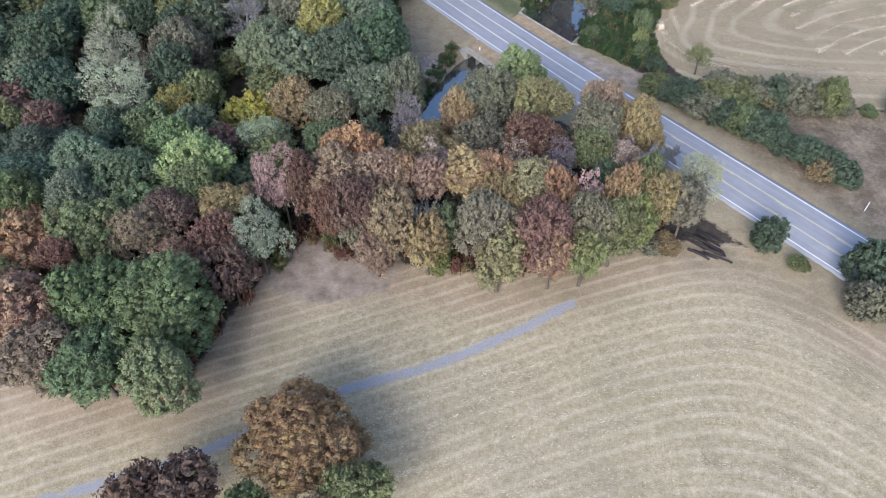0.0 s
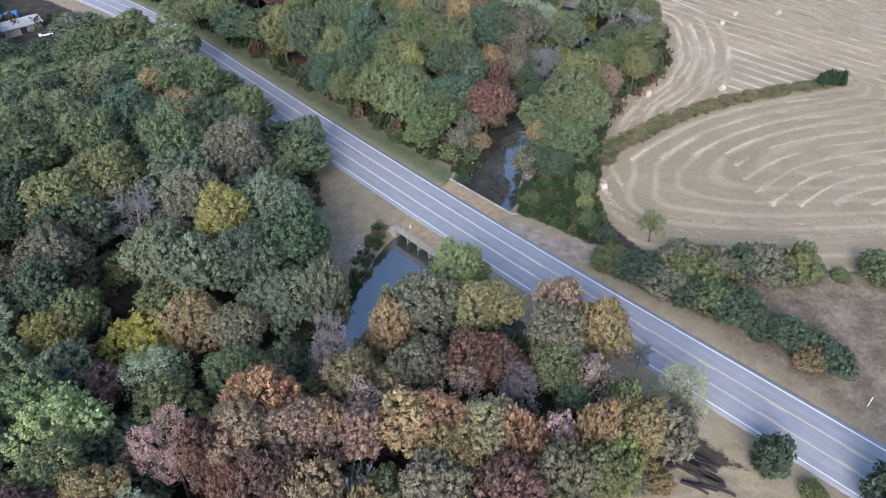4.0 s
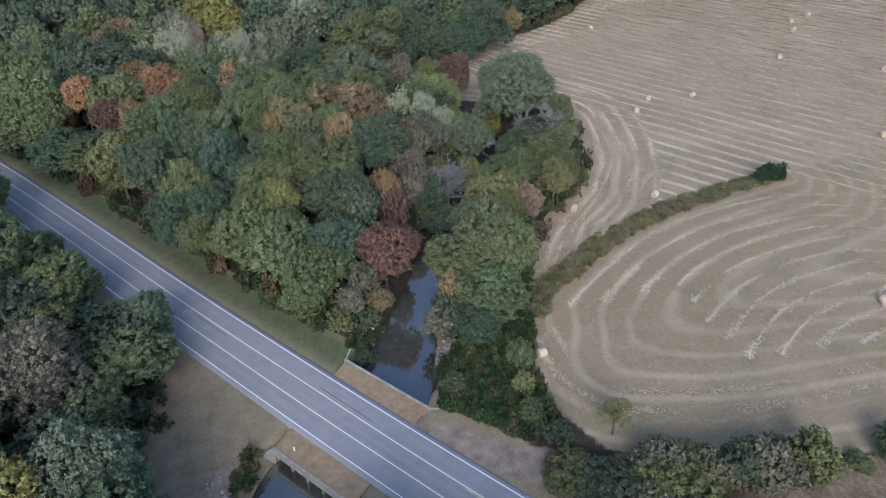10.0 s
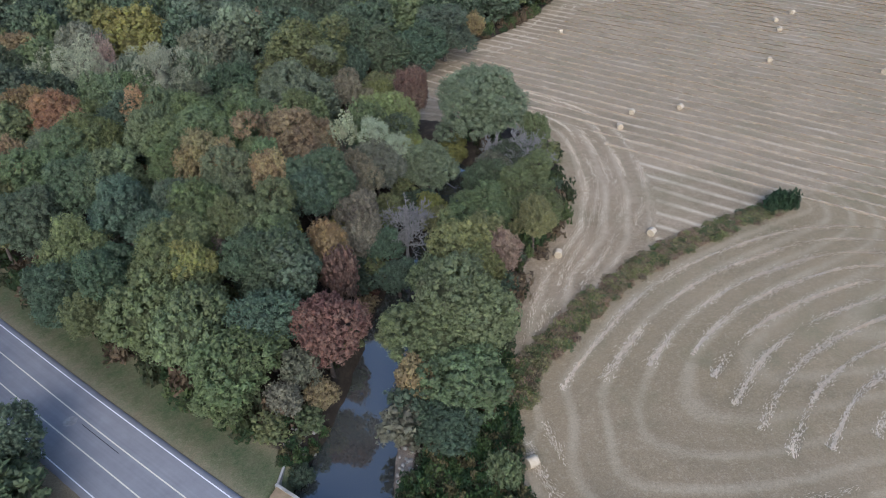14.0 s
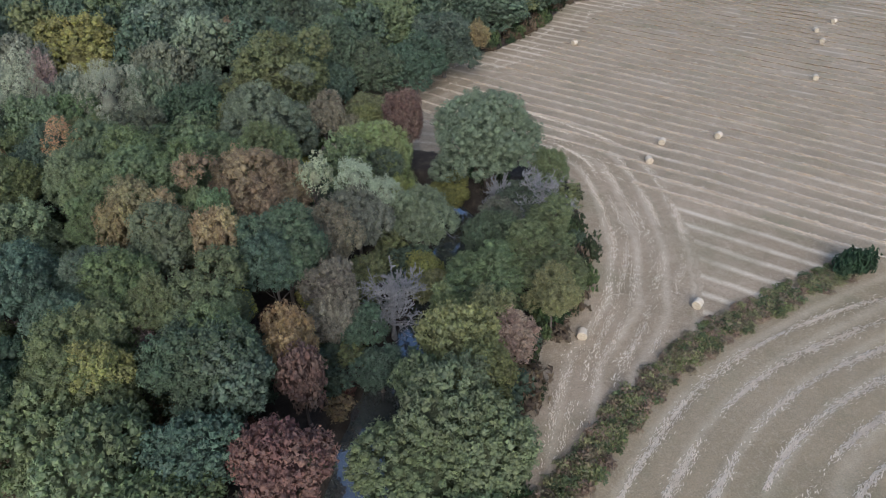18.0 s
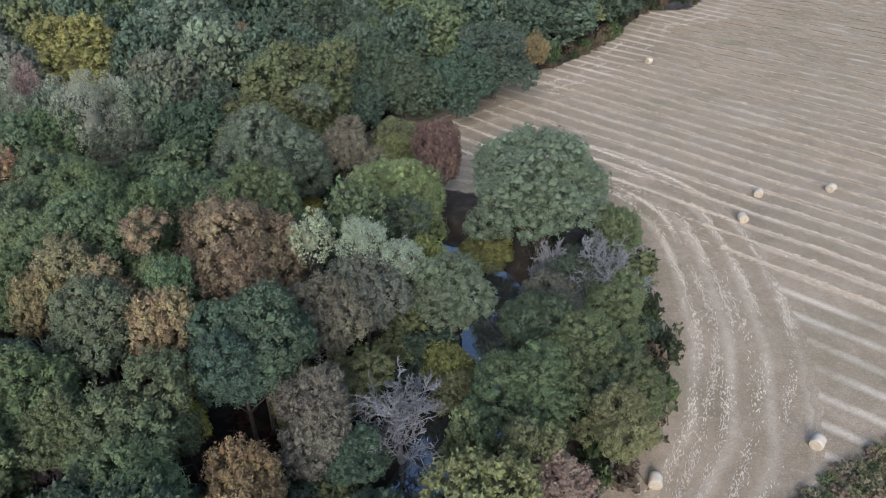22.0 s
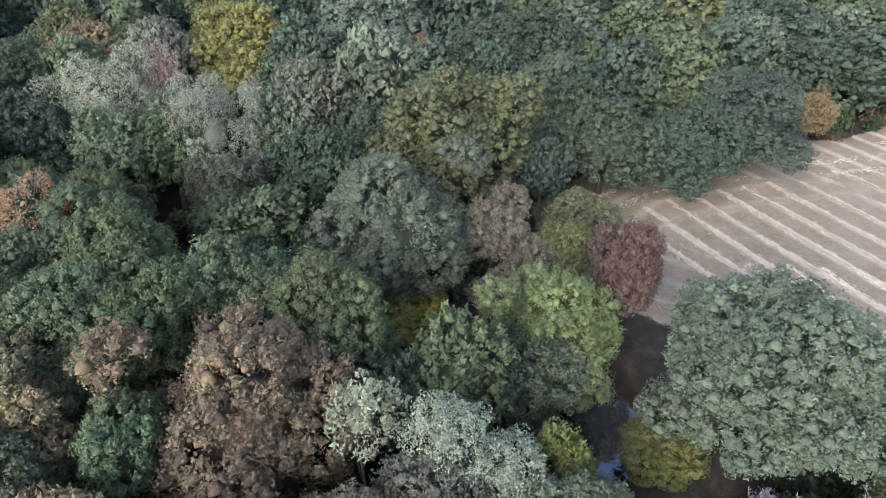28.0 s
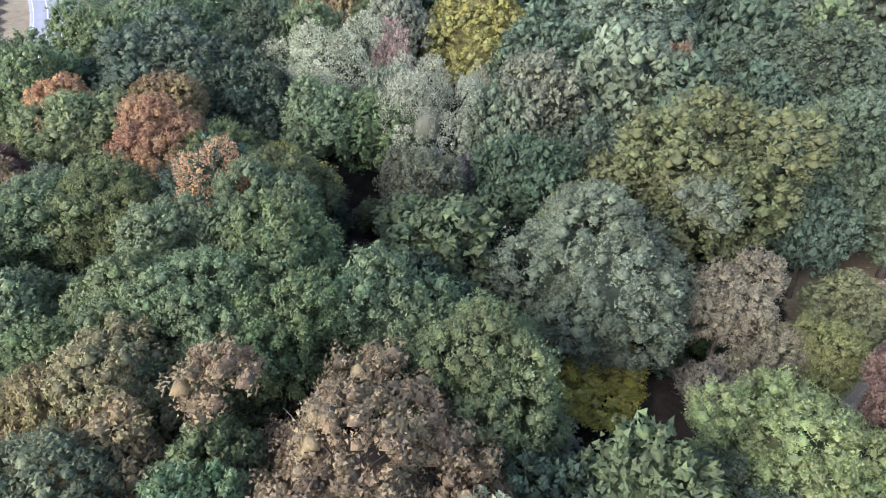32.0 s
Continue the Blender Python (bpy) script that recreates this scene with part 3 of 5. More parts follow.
    # 0.1 darkens the inner body: shade between florets put into its colour
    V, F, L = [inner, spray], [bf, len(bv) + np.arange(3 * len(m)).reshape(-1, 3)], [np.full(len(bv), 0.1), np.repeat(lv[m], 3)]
    if core:
        kv, kf = OCTA
        core = (t[:, None] + (kv[None] * 0.7 + axis[:, None] * 0.1) * fr[:, None, None]).reshape(-1, 3)
        F.append((kf[None] + (len(bv) + 3 * len(m) + len(kv) * np.arange(len(a)))[:, None, None]).reshape(-1, 3))
        V.append(core)
        L.append(np.repeat(lv, len(kv)))
    return np.concatenate(V), np.concatenate(F), np.concatenate(L)


def tube(pts, radii, sides=5):
    """Vertices and quads of a tapered tube along the points."""
    pts = np.asarray(pts, float)
    t = unit(np.gradient(pts, axis=0))
    ref = np.where(np.abs(t[:, 2:3]) > 0.9, np.array([[1.0, 0, 0]]), np.array([[0, 0, 1.0]]))
    u = unit(np.cross(t, ref))
    v = np.cross(t, u)
    a = np.arange(sides) * 2 * np.pi / sides
    ring = pts[:, None] + (u[:, None] * np.cos(a)[None, :, None] + v[:, None] * np.sin(a)[None, :, None]) * np.asarray(radii)[:, None, None]
    i = np.arange(len(pts) * sides).reshape(len(pts), sides)
    f = np.stack([i[:-1], np.roll(i[:-1], -1, 1), np.roll(i[1:], -1, 1), i[1:]], -1).reshape(-1, 4)
    return ring.reshape(-1, 3), f


def join(bits):
    V, F, n = [], [], 0
    for v, f in bits:
        V.append(v)
        F.append(f + n)
        n += len(v)
    return np.concatenate(V), np.concatenate(F)


def trunk_bits(seed, r, h, limbs, twigs=0, fine=0.0, spread=0.8, r0=None):
    """A leaning trunk with limbs that fork, and twigs on bare trees."""
    g = np.random.default_rng(seed)
    r0 = r0 or 0.018 * h + 0.06
    lean = g.normal(0, 0.03 * h, 2)
    s = np.linspace(0, 1, 7)
    spine = np.stack([lean[0] * s ** 2 + 0.12 * np.sin(s * 5 + seed), lean[1] * s ** 2 + 0.12 * np.cos(s * 4 + seed), s * h * 0.86 - 0.5], 1)
    bits = [tube(spine, r0 * (1 - 0.85 * s) * (1 + 0.5 * np.exp(-s * 18)), 7)]

    def arm(p, way, length, rad, level):
        n = 5 if level < 1 else 4
        q, pts = np.array(p, float), [np.array(p, float)]
        w = np.array(way, float)
        for _ in range(n - 1):
            w = unit(w + g.normal(0, 0.16, 3) + np.array([0, 0, 0.1]))
            q = q + w * length / (n - 1)
            pts.append(q.copy())
        bits.append(tube(pts, np.maximum(np.linspace(rad, rad * 0.25, n), fine), 4 if level < 1 else 3))
        if level < twigs:
            for _ in range((6, 5, 4)[level]):
                a = g.integers(1, n)
                arm(pts[a], unit(w + g.normal(0, 0.62, 3) + np.array([0, 0, 0.15])), length * g.uniform(0.35, 0.62), rad * 0.42, level + 1)
    for k in range(limbs):
        f = g.uniform(0.28, 0.85)
        a = k * 2.4 + g.uniform(-0.5, 0.5)
        p = np.array([np.interp(f, s, spine[:, j]) for j in range(3)])
        arm(p, unit(np.array([math.cos(a) * spread, math.sin(a) * spread, g.uniform(0.5, 1.1)])), r * g.uniform(0.7, 1.0) * (1.15 - 0.5 * f), r0 * 0.42 * (1.1 - f * 0.6), 0)
    return join(bits)


TINT = dict(dg=(0.074, 0.098, 0.06), gr=(0.116, 0.142, 0.066), gp=(0.12, 0.142, 0.086), ol=(0.122, 0.132, 0.056), yo=(0.17, 0.165, 0.052), ye=(0.28, 0.255, 0.05), yb=(0.2, 0.165, 0.08), pa=(0.235, 0.26, 0.16),
            lg=(0.205, 0.225, 0.088), br=(0.2, 0.15, 0.076), rd=(0.118, 0.073, 0.056), pk=(0.26, 0.185, 0.15), li=(0.2, 0.16, 0.155), bg=(0.132, 0.128, 0.084), tn=(0.36, 0.24, 0.12), de=(0.34, 0.35, 0.34))
TINT["or"], TINT["rb"] = (0.22, 0.14, 0.075), (0.215, 0.152, 0.1)
TINT = {_k: (_c[0] * 1.15, _c[1] * 1.15, _c[2] * 1.18) for _k, _c in TINT.items()}
WORDS = dict(dg=("dark green leafy tree in full crown", "tree"), gr=("mid-green leafy woodland tree", "tree"), gp=("grey-green broad-crowned woodland tree", "tree"), ol=("olive-green tree beginning to turn", "tree"),
             yo=("yellowish olive rounded tree", "tree"), ye=("bright yellow autumn understorey tree", "tree"), yb=("golden brown autumn tree", "tree"), pa=("pale silvery green tree with fine leaves", "tree"),
             lg=("light yellow-green tree beside the creek", "tree"), br=("brown autumn tree with drooping lumpy crown", "tree"), rd=("dark russet red autumn tree", "tree"), pk=("pinkish tan thinly leaved autumn tree", "tree"),
             li=("mauve grey nearly bare tree", "tree"), bg=("dull brownish green tree losing its leaves", "tree"), tn=("tan bare-twigged treetop above green crowns", "tree"), de=("leafless pale grey dead tree", "dead tree"))
WORDS["rb"] = ("reddish tan autumn tree of the field grove", "tree")
WORDS["or"] = ("rusty orange autumn tree in full leaf", "tree")
SIZES = {"s": (2.6, 9.0), "m": (5.0, 16.0), "l": (8.6, 22.0)}
STOCK = {}


def stock(kind, size, k):
    """The meshes of one model of tree: crown and trunk at the model's own size."""
    key = (kind, size, k)
    if key not in STOCK:
        r, h = SIZES[size]
        seed = 17 * k + {"s": 1, "m": 2, "l": 3}[size] + 100 * ("full", "airy", "bare", "near").index(kind)
        lobes, lobe_r = {"s": (7, 0.5), "m": (11, 0.44), "l": (24, 0.33)}[size]
        z0 = max(h * 0.14, h - 2.15 * r)
        if kind == "near":
            v = crown(seed, r, z0, h, lobes, 0.52 + 0.04 * r, 0.22, 60, lobe_r, 0.15, 0.6, cover=1.3)
        elif kind == "full":
            v = crown(seed, r, z0, h, lobes, 0.52 + 0.045 * r, 0.34, 26, lobe_r, 0.15, 0.64, cover=1.15)
        elif kind == "airy":
            v = crown(seed, r, z0, h, int(lobes * 1.1), 0.5 + 0.03 * r, 0.22, 36, lobe_r * 0.8, 0.22, 0.35, 1.5, 0.85, core=False)
        else:
            v = None
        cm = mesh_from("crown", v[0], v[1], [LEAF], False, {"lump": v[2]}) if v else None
        tv, tf = trunk_bits(seed, r, h, {"s": 6, "m": 9, "l": 12}[size] + {"bare": 12, "airy": 4}.get(kind, 0), {"bare": 3, "airy": 1}.get(kind, 0), 0.045 if kind == "bare" else 0, 1.2 if kind == "bare" else 0.8)
        tm = mesh_from("trunk", tv, tf, [BARK], True)
        STOCK[key] = (cm, tm)
    return STOCK[key]


PLACED = []
DICE = random.Random(11)


def tree(code, x, y, h, r, kind=None, label=None):
    """One tree at x, y with its height and crown radius."""
    kind = kind or ("bare" if code == "de" else "airy" if code in ("pa", "pk", "li", "tn") else "near" if 192 < y < 275 and -20 < x < 95 else "full")
    r *= 1.12
    if code == "de":
        h, r = h * 0.88, r * 1.25
    size = "s" if r < 3.4 else "m" if r < 6.8 else "l"
    cm, tm = stock(kind, size, DICE.randrange(4 if kind in ("full", "near") else 2))
    r1, h1 = SIZES[size]
    z = float(height([(x, y)])[0])
    words = WORDS[code]
    base = tagged(new("dead_tree" if code == "de" else "tree"), label or words[0], words[1], "woodland trees")
    base.matrix_world = pose(x, y, max(z, -2.6), 0, 0, DICE.uniform(0, 360)) @ Matrix.Diagonal((r / r1, r / r1 * DICE.uniform(0.92, 1.08), h / h1, 1))
    t = part("trunk", tm, base)
    if kind == "bare" or code == "tn":
        t.material_slots[0].link = "OBJECT"
        t.material_slots[0].material = BARK_TAN if code == "tn" else BARK_PALE
    if cm:
        c = part("crown", cm, base)
        deep0 = h1 - max(h1 * 0.14, h1 - 2.15 * r1)
        rim = deep(np.array([[x, y]]), HAY)[0] > -9 or near(np.array([[x, y]]), ROAD)[0][0] < 19 or deep(np.array([[x, y]]), MEADOW)[0] > -6 or near(np.array([[x, y]]), CREEK)[0][0] < 13
        s = min(0.88 * h, 3.9 * r, max(2.2 * r, (0.76 if rim or h < 10 else 0.36) * h)) / (h / h1) / deep0
        c.matrix_local = Matrix.Translation((0, 0, (h1 - 0.06 * r1) * (1 - s) - 0.06 * r1)) @ Matrix.Diagonal((1, 1, s, 1))
        k = DICE.uniform(0.85, 1.18)
        t3 = TINT[code]
        c.color = (t3[0] * k * DICE.uniform(0.9, 1.1), t3[1] * k, t3[2] * k * DICE.uniform(0.9, 1.1), 1)
    PLACED.append((x, y, r))


tree("br", -18, 31, 9.5, 2.4)
tree("gr", -25, 33, 9, 2.3)
tree("ol", -11.5, 34, 11, 3.4)
tree("rd", -38.5, 34, 10.5, 2.9)
tree("rd", -33, 34.5, 11, 3.0)
tree("or", -19, 42, 12.1, 6.3)
tree("gr", -39, 50, 14, 3.9)
tree("gr", -49, 52, 13.8, 4.6)
tree("rb", -57, 53, 13.6, 4.3)
tree("rb", -63, 61, 14.1, 5.1)
tree("gr", -42.03, 60.7, 16.2, 6.6)
tree("gr", -52.17, 61.08, 15.1, 5)
tree("rd", -34.01, 69.04, 11.2, 3)
tree("rd", -59.37, 69.52, 14.6, 2.3)
tree("rb", -42.19, 70.16, 12.9, 3.1)
tree("yb", 7.35, 70.61, 12.2, 3)
tree("rb", 15.63, 71.26, 12.2, 2.8)
tree("ol", 20.88, 71.74, 11.6, 2.7)
tree("rd", -36.77, 73.02, 14.6, 3.8)
tree("or", -68, 75, 13, 5.6)
tree("yo", -1.785, 74.26, 6.12, 1.7)
tree("gr", -56.85, 74.44, 15.7, 4.8)
tree("rb", -11.93, 74.21, 9.52, 2.4)
tree("rb", -48.55, 74.95, 14.6, 3.5)
tree("pa", -30.58, 75.02, 14, 4)
tree("rd", 15.04, 73.72, 17, 3.7)
tree("br", -3.859, 74.64, 12.2, 2.7)
tree("bg", 21.71, 75.01, 16.3, 3.3)
tree("bg", 5.77, 75.43, 16.3, 3.5)
tree("ol", 26.27, 76.01, 14.3, 3.1)
tree("rd", -45.27, 78.91, 15.1, 3.3)
tree("gr", -0.6424, 78.26, 11.6, 2.3)
tree("bg", -15.53, 78.54, 10.9, 2.3)
tree("rb", -9.475, 77.69, 16.3, 3.4)
tree("ol", 31.09, 79.01, 12.2, 2.5)
tree("yb", -36.77, 80.73, 14.6, 3.3)
tree("rd", -14.19, 79.03, 17.7, 3.6)
tree("de", -4.951, 79.62, 15.6, 2.8)
tree("rd", -18.48, 79.72, 16.3, 3.1)
tree("br", 7.939, 79.76, 16.3, 3.1)
tree("or", 17.66, 80.27, 16.3, 2.9)
tree("gp", -61.32, 82.04, 15.7, 3.8)
tree("or", 27.47, 80.88, 16.3, 2.6)
tree("bg", 38.73, 81.64, 12.9, 3)
tree("pk", 22.74, 81.17, 16.3, 2.8)
tree("ol", -73, 84, 14.1, 4.7)
tree("yb", 34.42, 82.19, 15, 3.4)
tree("yb", 12.48, 82.33, 17, 3.5)
tree("gr", -43.18, 84.38, 15.1, 3.6)
tree("rb", -3.798, 83.92, 16.3, 3)
tree("yb", 2.962, 84.04, 16.3, 3)
tree("rd", -23.17, 84.44, 16.3, 2.9)
tree("ol", 32.06, 85.07, 15, 2.4)
tree("or", 7.215, 84.9, 17, 3.4)
tree("pk", -28.22, 85.44, 16.3, 3.6)
tree("rb", -11.03, 85.65, 17.7, 3.6)
tree("rb", -18.96, 85.78, 17.7, 3.6)
tree("or", -8.002, 86.77, 16.3, 2.6)
tree("dg", -72, 90, 13.5, 5.5)
tree("gp", -54.55, 88.9, 15.7, 4)
tree("dg", 27.15, 89.12, 12.2, 2.1)
tree("pa", 43.04, 89.26, 12.9, 3.7)
tree("pk", -2.626, 89.57, 15.6, 2.5)
tree("li", 18.49, 89.59, 15.6, 3.2)
tree("gp", -63.6, 91.52, 15.7, 4)
tree("lg", -44.36, 91.84, 15.7, 4.8)
tree("pk", 29.68, 90.65, 15.6, 3)
tree("or", -16.29, 91.18, 17.7, 4.1)
tree("pk", 10.78, 91.83, 15, 2.5)
tree("ol", 25.2, 92.88, 15.6, 3.1)
tree("br", 1.198, 93.49, 13.6, 2.3)
tree("yb", -4.481, 93.91, 16.3, 3.4)
tree("bg", 5.207, 94.4, 16.3, 3.3)
tree("dg", -76, 98, 13.3, 6.4)
tree("gr", -49.3, 97.19, 15.1, 3.3)
tree("rd", 15.01, 95.03, 17, 4.2)
tree("bg", 25.49, 97.47, 17.6, 3.7)
tree("pa", -35.5, 104.2, 13, 5.7)
tree("gr", -23.1, 104.3, 12, 3.7)
tree("dg", -14.39, 104.6, 10, 3)
tree("yb", 33.94, 99.26, 17.6, 3.5)
tree("li", -7.74, 101.2, 17.6, 3.4)
tree("rb", 28.8, 104.1, 17.6, 3.3)
tree("br", 1.531, 105.4, 14.4, 3.1)
tree("bg", -23.46, 111.1, 12.5, 3.7)
tree("yb", 17.18, 105.4, 17.6, 3.9)
tree("yo", -54.21, 114.5, 10.2, 4)
tree("ye", -40.53, 114.6, 10.2, 4.4)
tree("yb", -30.6, 115.5, 11, 4)
tree("bg", 8.222, 107.5, 17.6, 4.3)
tree("pa", -65.6, 115.3, 14, 5.9)
tree("dg", -79.43, 116.6, 14, 4.7)
tree("gp", -16.8, 116.6, 13, 4.7)
tree("lg", 2.273, 115.3, 9.6, 1.9)
tree("gr", -50.7, 119.1, 13, 3.8)
tree("gr", 15.29, 114.7, 14.4, 3.1)
tree("bg", -8.043, 116.9, 17.6, 3.5)
tree("dg", -22.52, 124.2, 17.4, 4.8)
tree("lg", 13.5, 114.5, 17.2, 3.6)
tree("gp", -37.86, 127.8, 17.4, 4.4)
tree("pa", -69.9, 127.3, 16.8, 5.3)
tree("dg", -14.76, 128.7, 17.4, 5.1)
tree("bg", -57.39, 130.3, 17.4, 5.4)
tree("dg", -86.27, 131.6, 16.8, 5.4)
tree("yo", -27.77, 135, 18, 4.1)
tree("gp", -17.17, 138, 18, 5.6)
tree("dg", -86.58, 141.6, 16.8, 4.5)
tree("bg", -33.64, 142.8, 18, 4.8)
tree("de", -45.62, 143.1, 18, 4.5)
tree("ol", -57.84, 146.2, 18, 5.8)
tree("dg", -71.15, 149.7, 18, 5.5)
tree("ol", -50.75, 152.5, 18.6, 5.7)
tree("dg", 42, 159, 6.5, 3.6)
tree("rd", -96.95, 156.1, 18, 3.6)
tree("gr", 46, 164, 9.5, 5.1)
tree("dg", -88.37, 159.6, 18, 6.5)
tree("bg", -28.54, 158.9, 18.6, 6.1)
tree("br", 40, 168, 8.3, 2.4)
tree("gr", -41.08, 163.6, 18.6, 6.8)
tree("bg", 21.5, 171.1, 6, 2.3)
tree("br", 26.88, 171.9, 5, 2)
tree("gr", 52, 173, 14.2, 4.2)
tree("gr", -78.87, 169, 18, 7.3)
tree("gr", 13.14, 174.4, 8.5, 3.5)
tree("bg", 24.6, 174.6, 9, 2.3)
tree("gr", 45, 175, 10.7, 6.3)
tree("dg", -74, 175, 15.1, 9.5)
tree("gr", -60.66, 170.3, 18.6, 7)
tree("gr", 16.09, 176.9, 13.5, 5.4)
tree("dg", -36, 177, 14.5, 7.5)
tree("rd", 29.35, 177.9, 15.5, 4.5)
tree("gr", 50, 179, 15.2, 5.1)
tree("gr", -50, 179, 15.4, 8.4)
tree("gr", -103.2, 174.3, 18, 6.2)
tree("dg", 20.99, 181.6, 15.5, 4)
tree("br", -43, 182, 16, 4.6)
tree("ol", 55.83, 183.3, 13, 3.5)
tree("gr", 10.37, 184.7, 16.5, 5.6)
tree("dg", -53.36, 177.8, 18.6, 6.3)
tree("gr", -73.09, 179.8, 18, 6.4)
tree("gr", 48.72, 187, 11, 2.7)
tree("dg", 26.7, 188.7, 17.5, 3)
tree("gr", 3.973, 190.5, 16, 5.3)
tree("ol", 56.09, 191, 14, 4.5)
tree("rd", 34.32, 191, 14, 2.6)
tree("dg", 19.46, 192.1, 18.5, 2.9)
tree("rb", 64.25, 192.2, 9.5, 2.9)
tree("dg", 24.32, 192.5, 19, 6)
tree("br", -52, 193, 15.5, 4.9)
tree("yo", 11.75, 193.8, 19, 2.7)
tree("gr", 24.93, 196, 19, 3.6)
tree("dg", 45.63, 196, 8, 3.1)
tree("gr", -41, 196, 15.6, 8.2)
tree("ol", 62.73, 196.7, 11, 2.8)
tree("ol", 8.522, 196.8, 18.5, 6.6)
tree("ol", 73, 197, 12.1, 3.4)
tree("br", 33.3, 197.1, 15, 3.7)
tree("gr", -4.378, 197.3, 12, 4)
tree("ol", 57.13, 199, 12, 2.5)
tree("gr", -68, 200, 15.6, 8.7)
tree("gr", 12.17, 200.6, 20, 3)
tree("dg", -0.33, 200.9, 17, 5.4)
tree("pk", 15.4, 202, 15, 1.6)
tree("dg", 44.38, 202.9, 8.5, 3.2)
tree("dg", -10.27, 203, 13.5, 4.5)
tree("gr", 23.52, 203.3, 20.5, 4.9)
tree("ol", 76.61, 203.3, 9.5, 4.4)
tree("bg", 40.38, 203.4, 10.5, 2.8)
tree("gr", 18.05, 203.7, 20, 3.1)
tree("dg", 7.644, 204.5, 19.5, 4.2)
tree("gr", -84, 205, 15.3, 10)
tree("bg", 41.29, 206, 15, 3.5)
tree("gr", 65.75, 206, 11, 5.3)
tree("de", 50.18, 206.4, 17, 4)
tree("ye", 27.68, 206.6, 13, 2.2)
tree("gr", -58, 208, 15.6, 9.7)
tree("gr", 13.47, 208.4, 21, 4.6)
tree("yo", 40.29, 209.1, 11, 3.1)
tree("ol", 74.7, 209.6, 11, 4.3)
tree("gr", -7.198, 209.8, 17, 4.9)
tree("dg", 34.06, 210.5, 20.5, 4.4)
tree("ol", 58, 211, 7.8, 2.3)
tree("dg", 11.33, 212.1, 21, 3.2)
tree("dg", 36.04, 212.5, 21, 5.1)
tree("ol", 45, 213, 8.9, 4)
tree("yb", 27.08, 213.5, 22.5, 2.8)
tree("yo", 58.3, 214.9, 8.5, 2.5)
tree("dg", 1.05, 215, 20.5, 5.1)
tree("gp", 19.99, 216.5, 22, 4.8)
tree("dg", 70.63, 216.8, 13.8, 3.8)
tree("gr", 83.23, 218, 9, 4.1)
tree("bg", 43.7, 220, 15.5, 4.3)
tree("yb", 20.17, 220.8, 21, 2.8)
tree("bg", 74.61, 220.8, 11, 4.1)
tree("yb", 13.63, 221, 22, 2.4)
tree("gr", 27.12, 221.3, 21, 2.5)
tree("dg", -14.68, 221.7, 18, 5.1)
tree("gr", -76, 222, 15.5, 7.7)
tree("de", 84.15, 223.8, 15, 4.2)
tree("gp", 60.92, 224.9, 12, 4.8)
tree("gr", 10.49, 224.2, 22, 3.5)
tree("bg", 49.48, 224.4, 15, 4.4)
tree("ol", 25.86, 224.8, 20, 2.6)
tree("yb", 16.01, 225.1, 22.8, 4.3)
tree("dg", 81.9, 225.7, 9.5, 4.7)
tree("dg", -5.797, 226, 21, 5)
tree("gr", -54, 227, 14.5, 6.7)
tree("gr", -1.039, 227.2, 21.5, 5.2)
tree("pa", 55.39, 228, 15, 3.4)
tree("ol", -22.59, 228, 17, 4.8)
tree("br", 33.43, 228.4, 23, 8.3)
tree("yo", 62, 229, 9.1, 2.4)
tree("de", 77.53, 229, 13, 1.7)
tree("pa", 43.6, 227.2, 21.3, 2.8)
tree("pa", 50.2, 227.4, 19.8, 3.1)
tree("ol", 89, 231, 12.3, 3.4)
tree("gr", 16.04, 231.7, 23.5, 6.2)
tree("yo", 60.49, 233.1, 10, 2.3)
tree("gr", 11.63, 232.6, 23.5, 5.2)
tree("de", 79, 233, 5.2, 1.5)
tree("gr", -15.28, 233.3, 20.5, 5.5)
tree("gr", 20.93, 234.7, 23, 4.4)
tree("br", -18.51, 238.9, 20.5, 2.8)
tree("gr", 6.749, 239, 23, 4.4)
tree("yo", 70.88, 239.9, 7, 3.9)
tree("gr", 35.9, 240.3, 21, 6.1)
tree("gp", -12.24, 241.1, 20.5, 4.2)
tree("gr", -9.168, 241.5, 22, 5.3)
tree("ol", -2.665, 242, 22, 4.1)
tree("gr", 27.26, 242.1, 22, 5.1)
tree("rd", -24.66, 242.3, 21, 3.5)
tree("gr", -5.98, 242.5, 22, 5)
tree("gp", 80, 240.5, 20.6, 8.7)
tree("dg", 55.15, 243.3, 13, 5.3)
tree("gr", 15.26, 243.3, 22.8, 5.5)
tree("gr", 9.406, 246, 22.5, 6.1)
tree("bg", -19, 246, 15.1, 3.9)
tree("tn", 4.86, 247.5, 23.6, 3.5)
tree("dg", -36, 249, 11.2, 7.6)
tree("dg", 1.015, 249.1, 22.5, 5.6)
tree("lg", 59.6, 249.5, 17.2, 6.8)
tree("gr", -23.32, 253.4, 21.5, 5.2)
tree("ol", 7.3, 253.9, 21.9, 4.6)
tree("or", -12.21, 254.8, 22.9, 4.6)
tree("gr", -43, 256, 14, 4.5)
tree("ye", 40.67, 256.4, 9.5, 5.5)
tree("ol", -7.062, 257.3, 19, 5.2)
tree("or", -32.93, 259, 21, 3.4)
tree("bg", 53, 259, 7.8, 2.8)
tree("rd", 67.6, 257.8, 16.5, 3.7)
tree("bg", 57, 262, 10.4, 3.4)
tree("gr", -44, 262, 23.4, 6.6)
tree("gp", 39.39, 262.3, 22.6, 8.6)
tree("gr", -54, 263, 15, 7.7)
tree("br", -20.08, 263.3, 22, 4.3)
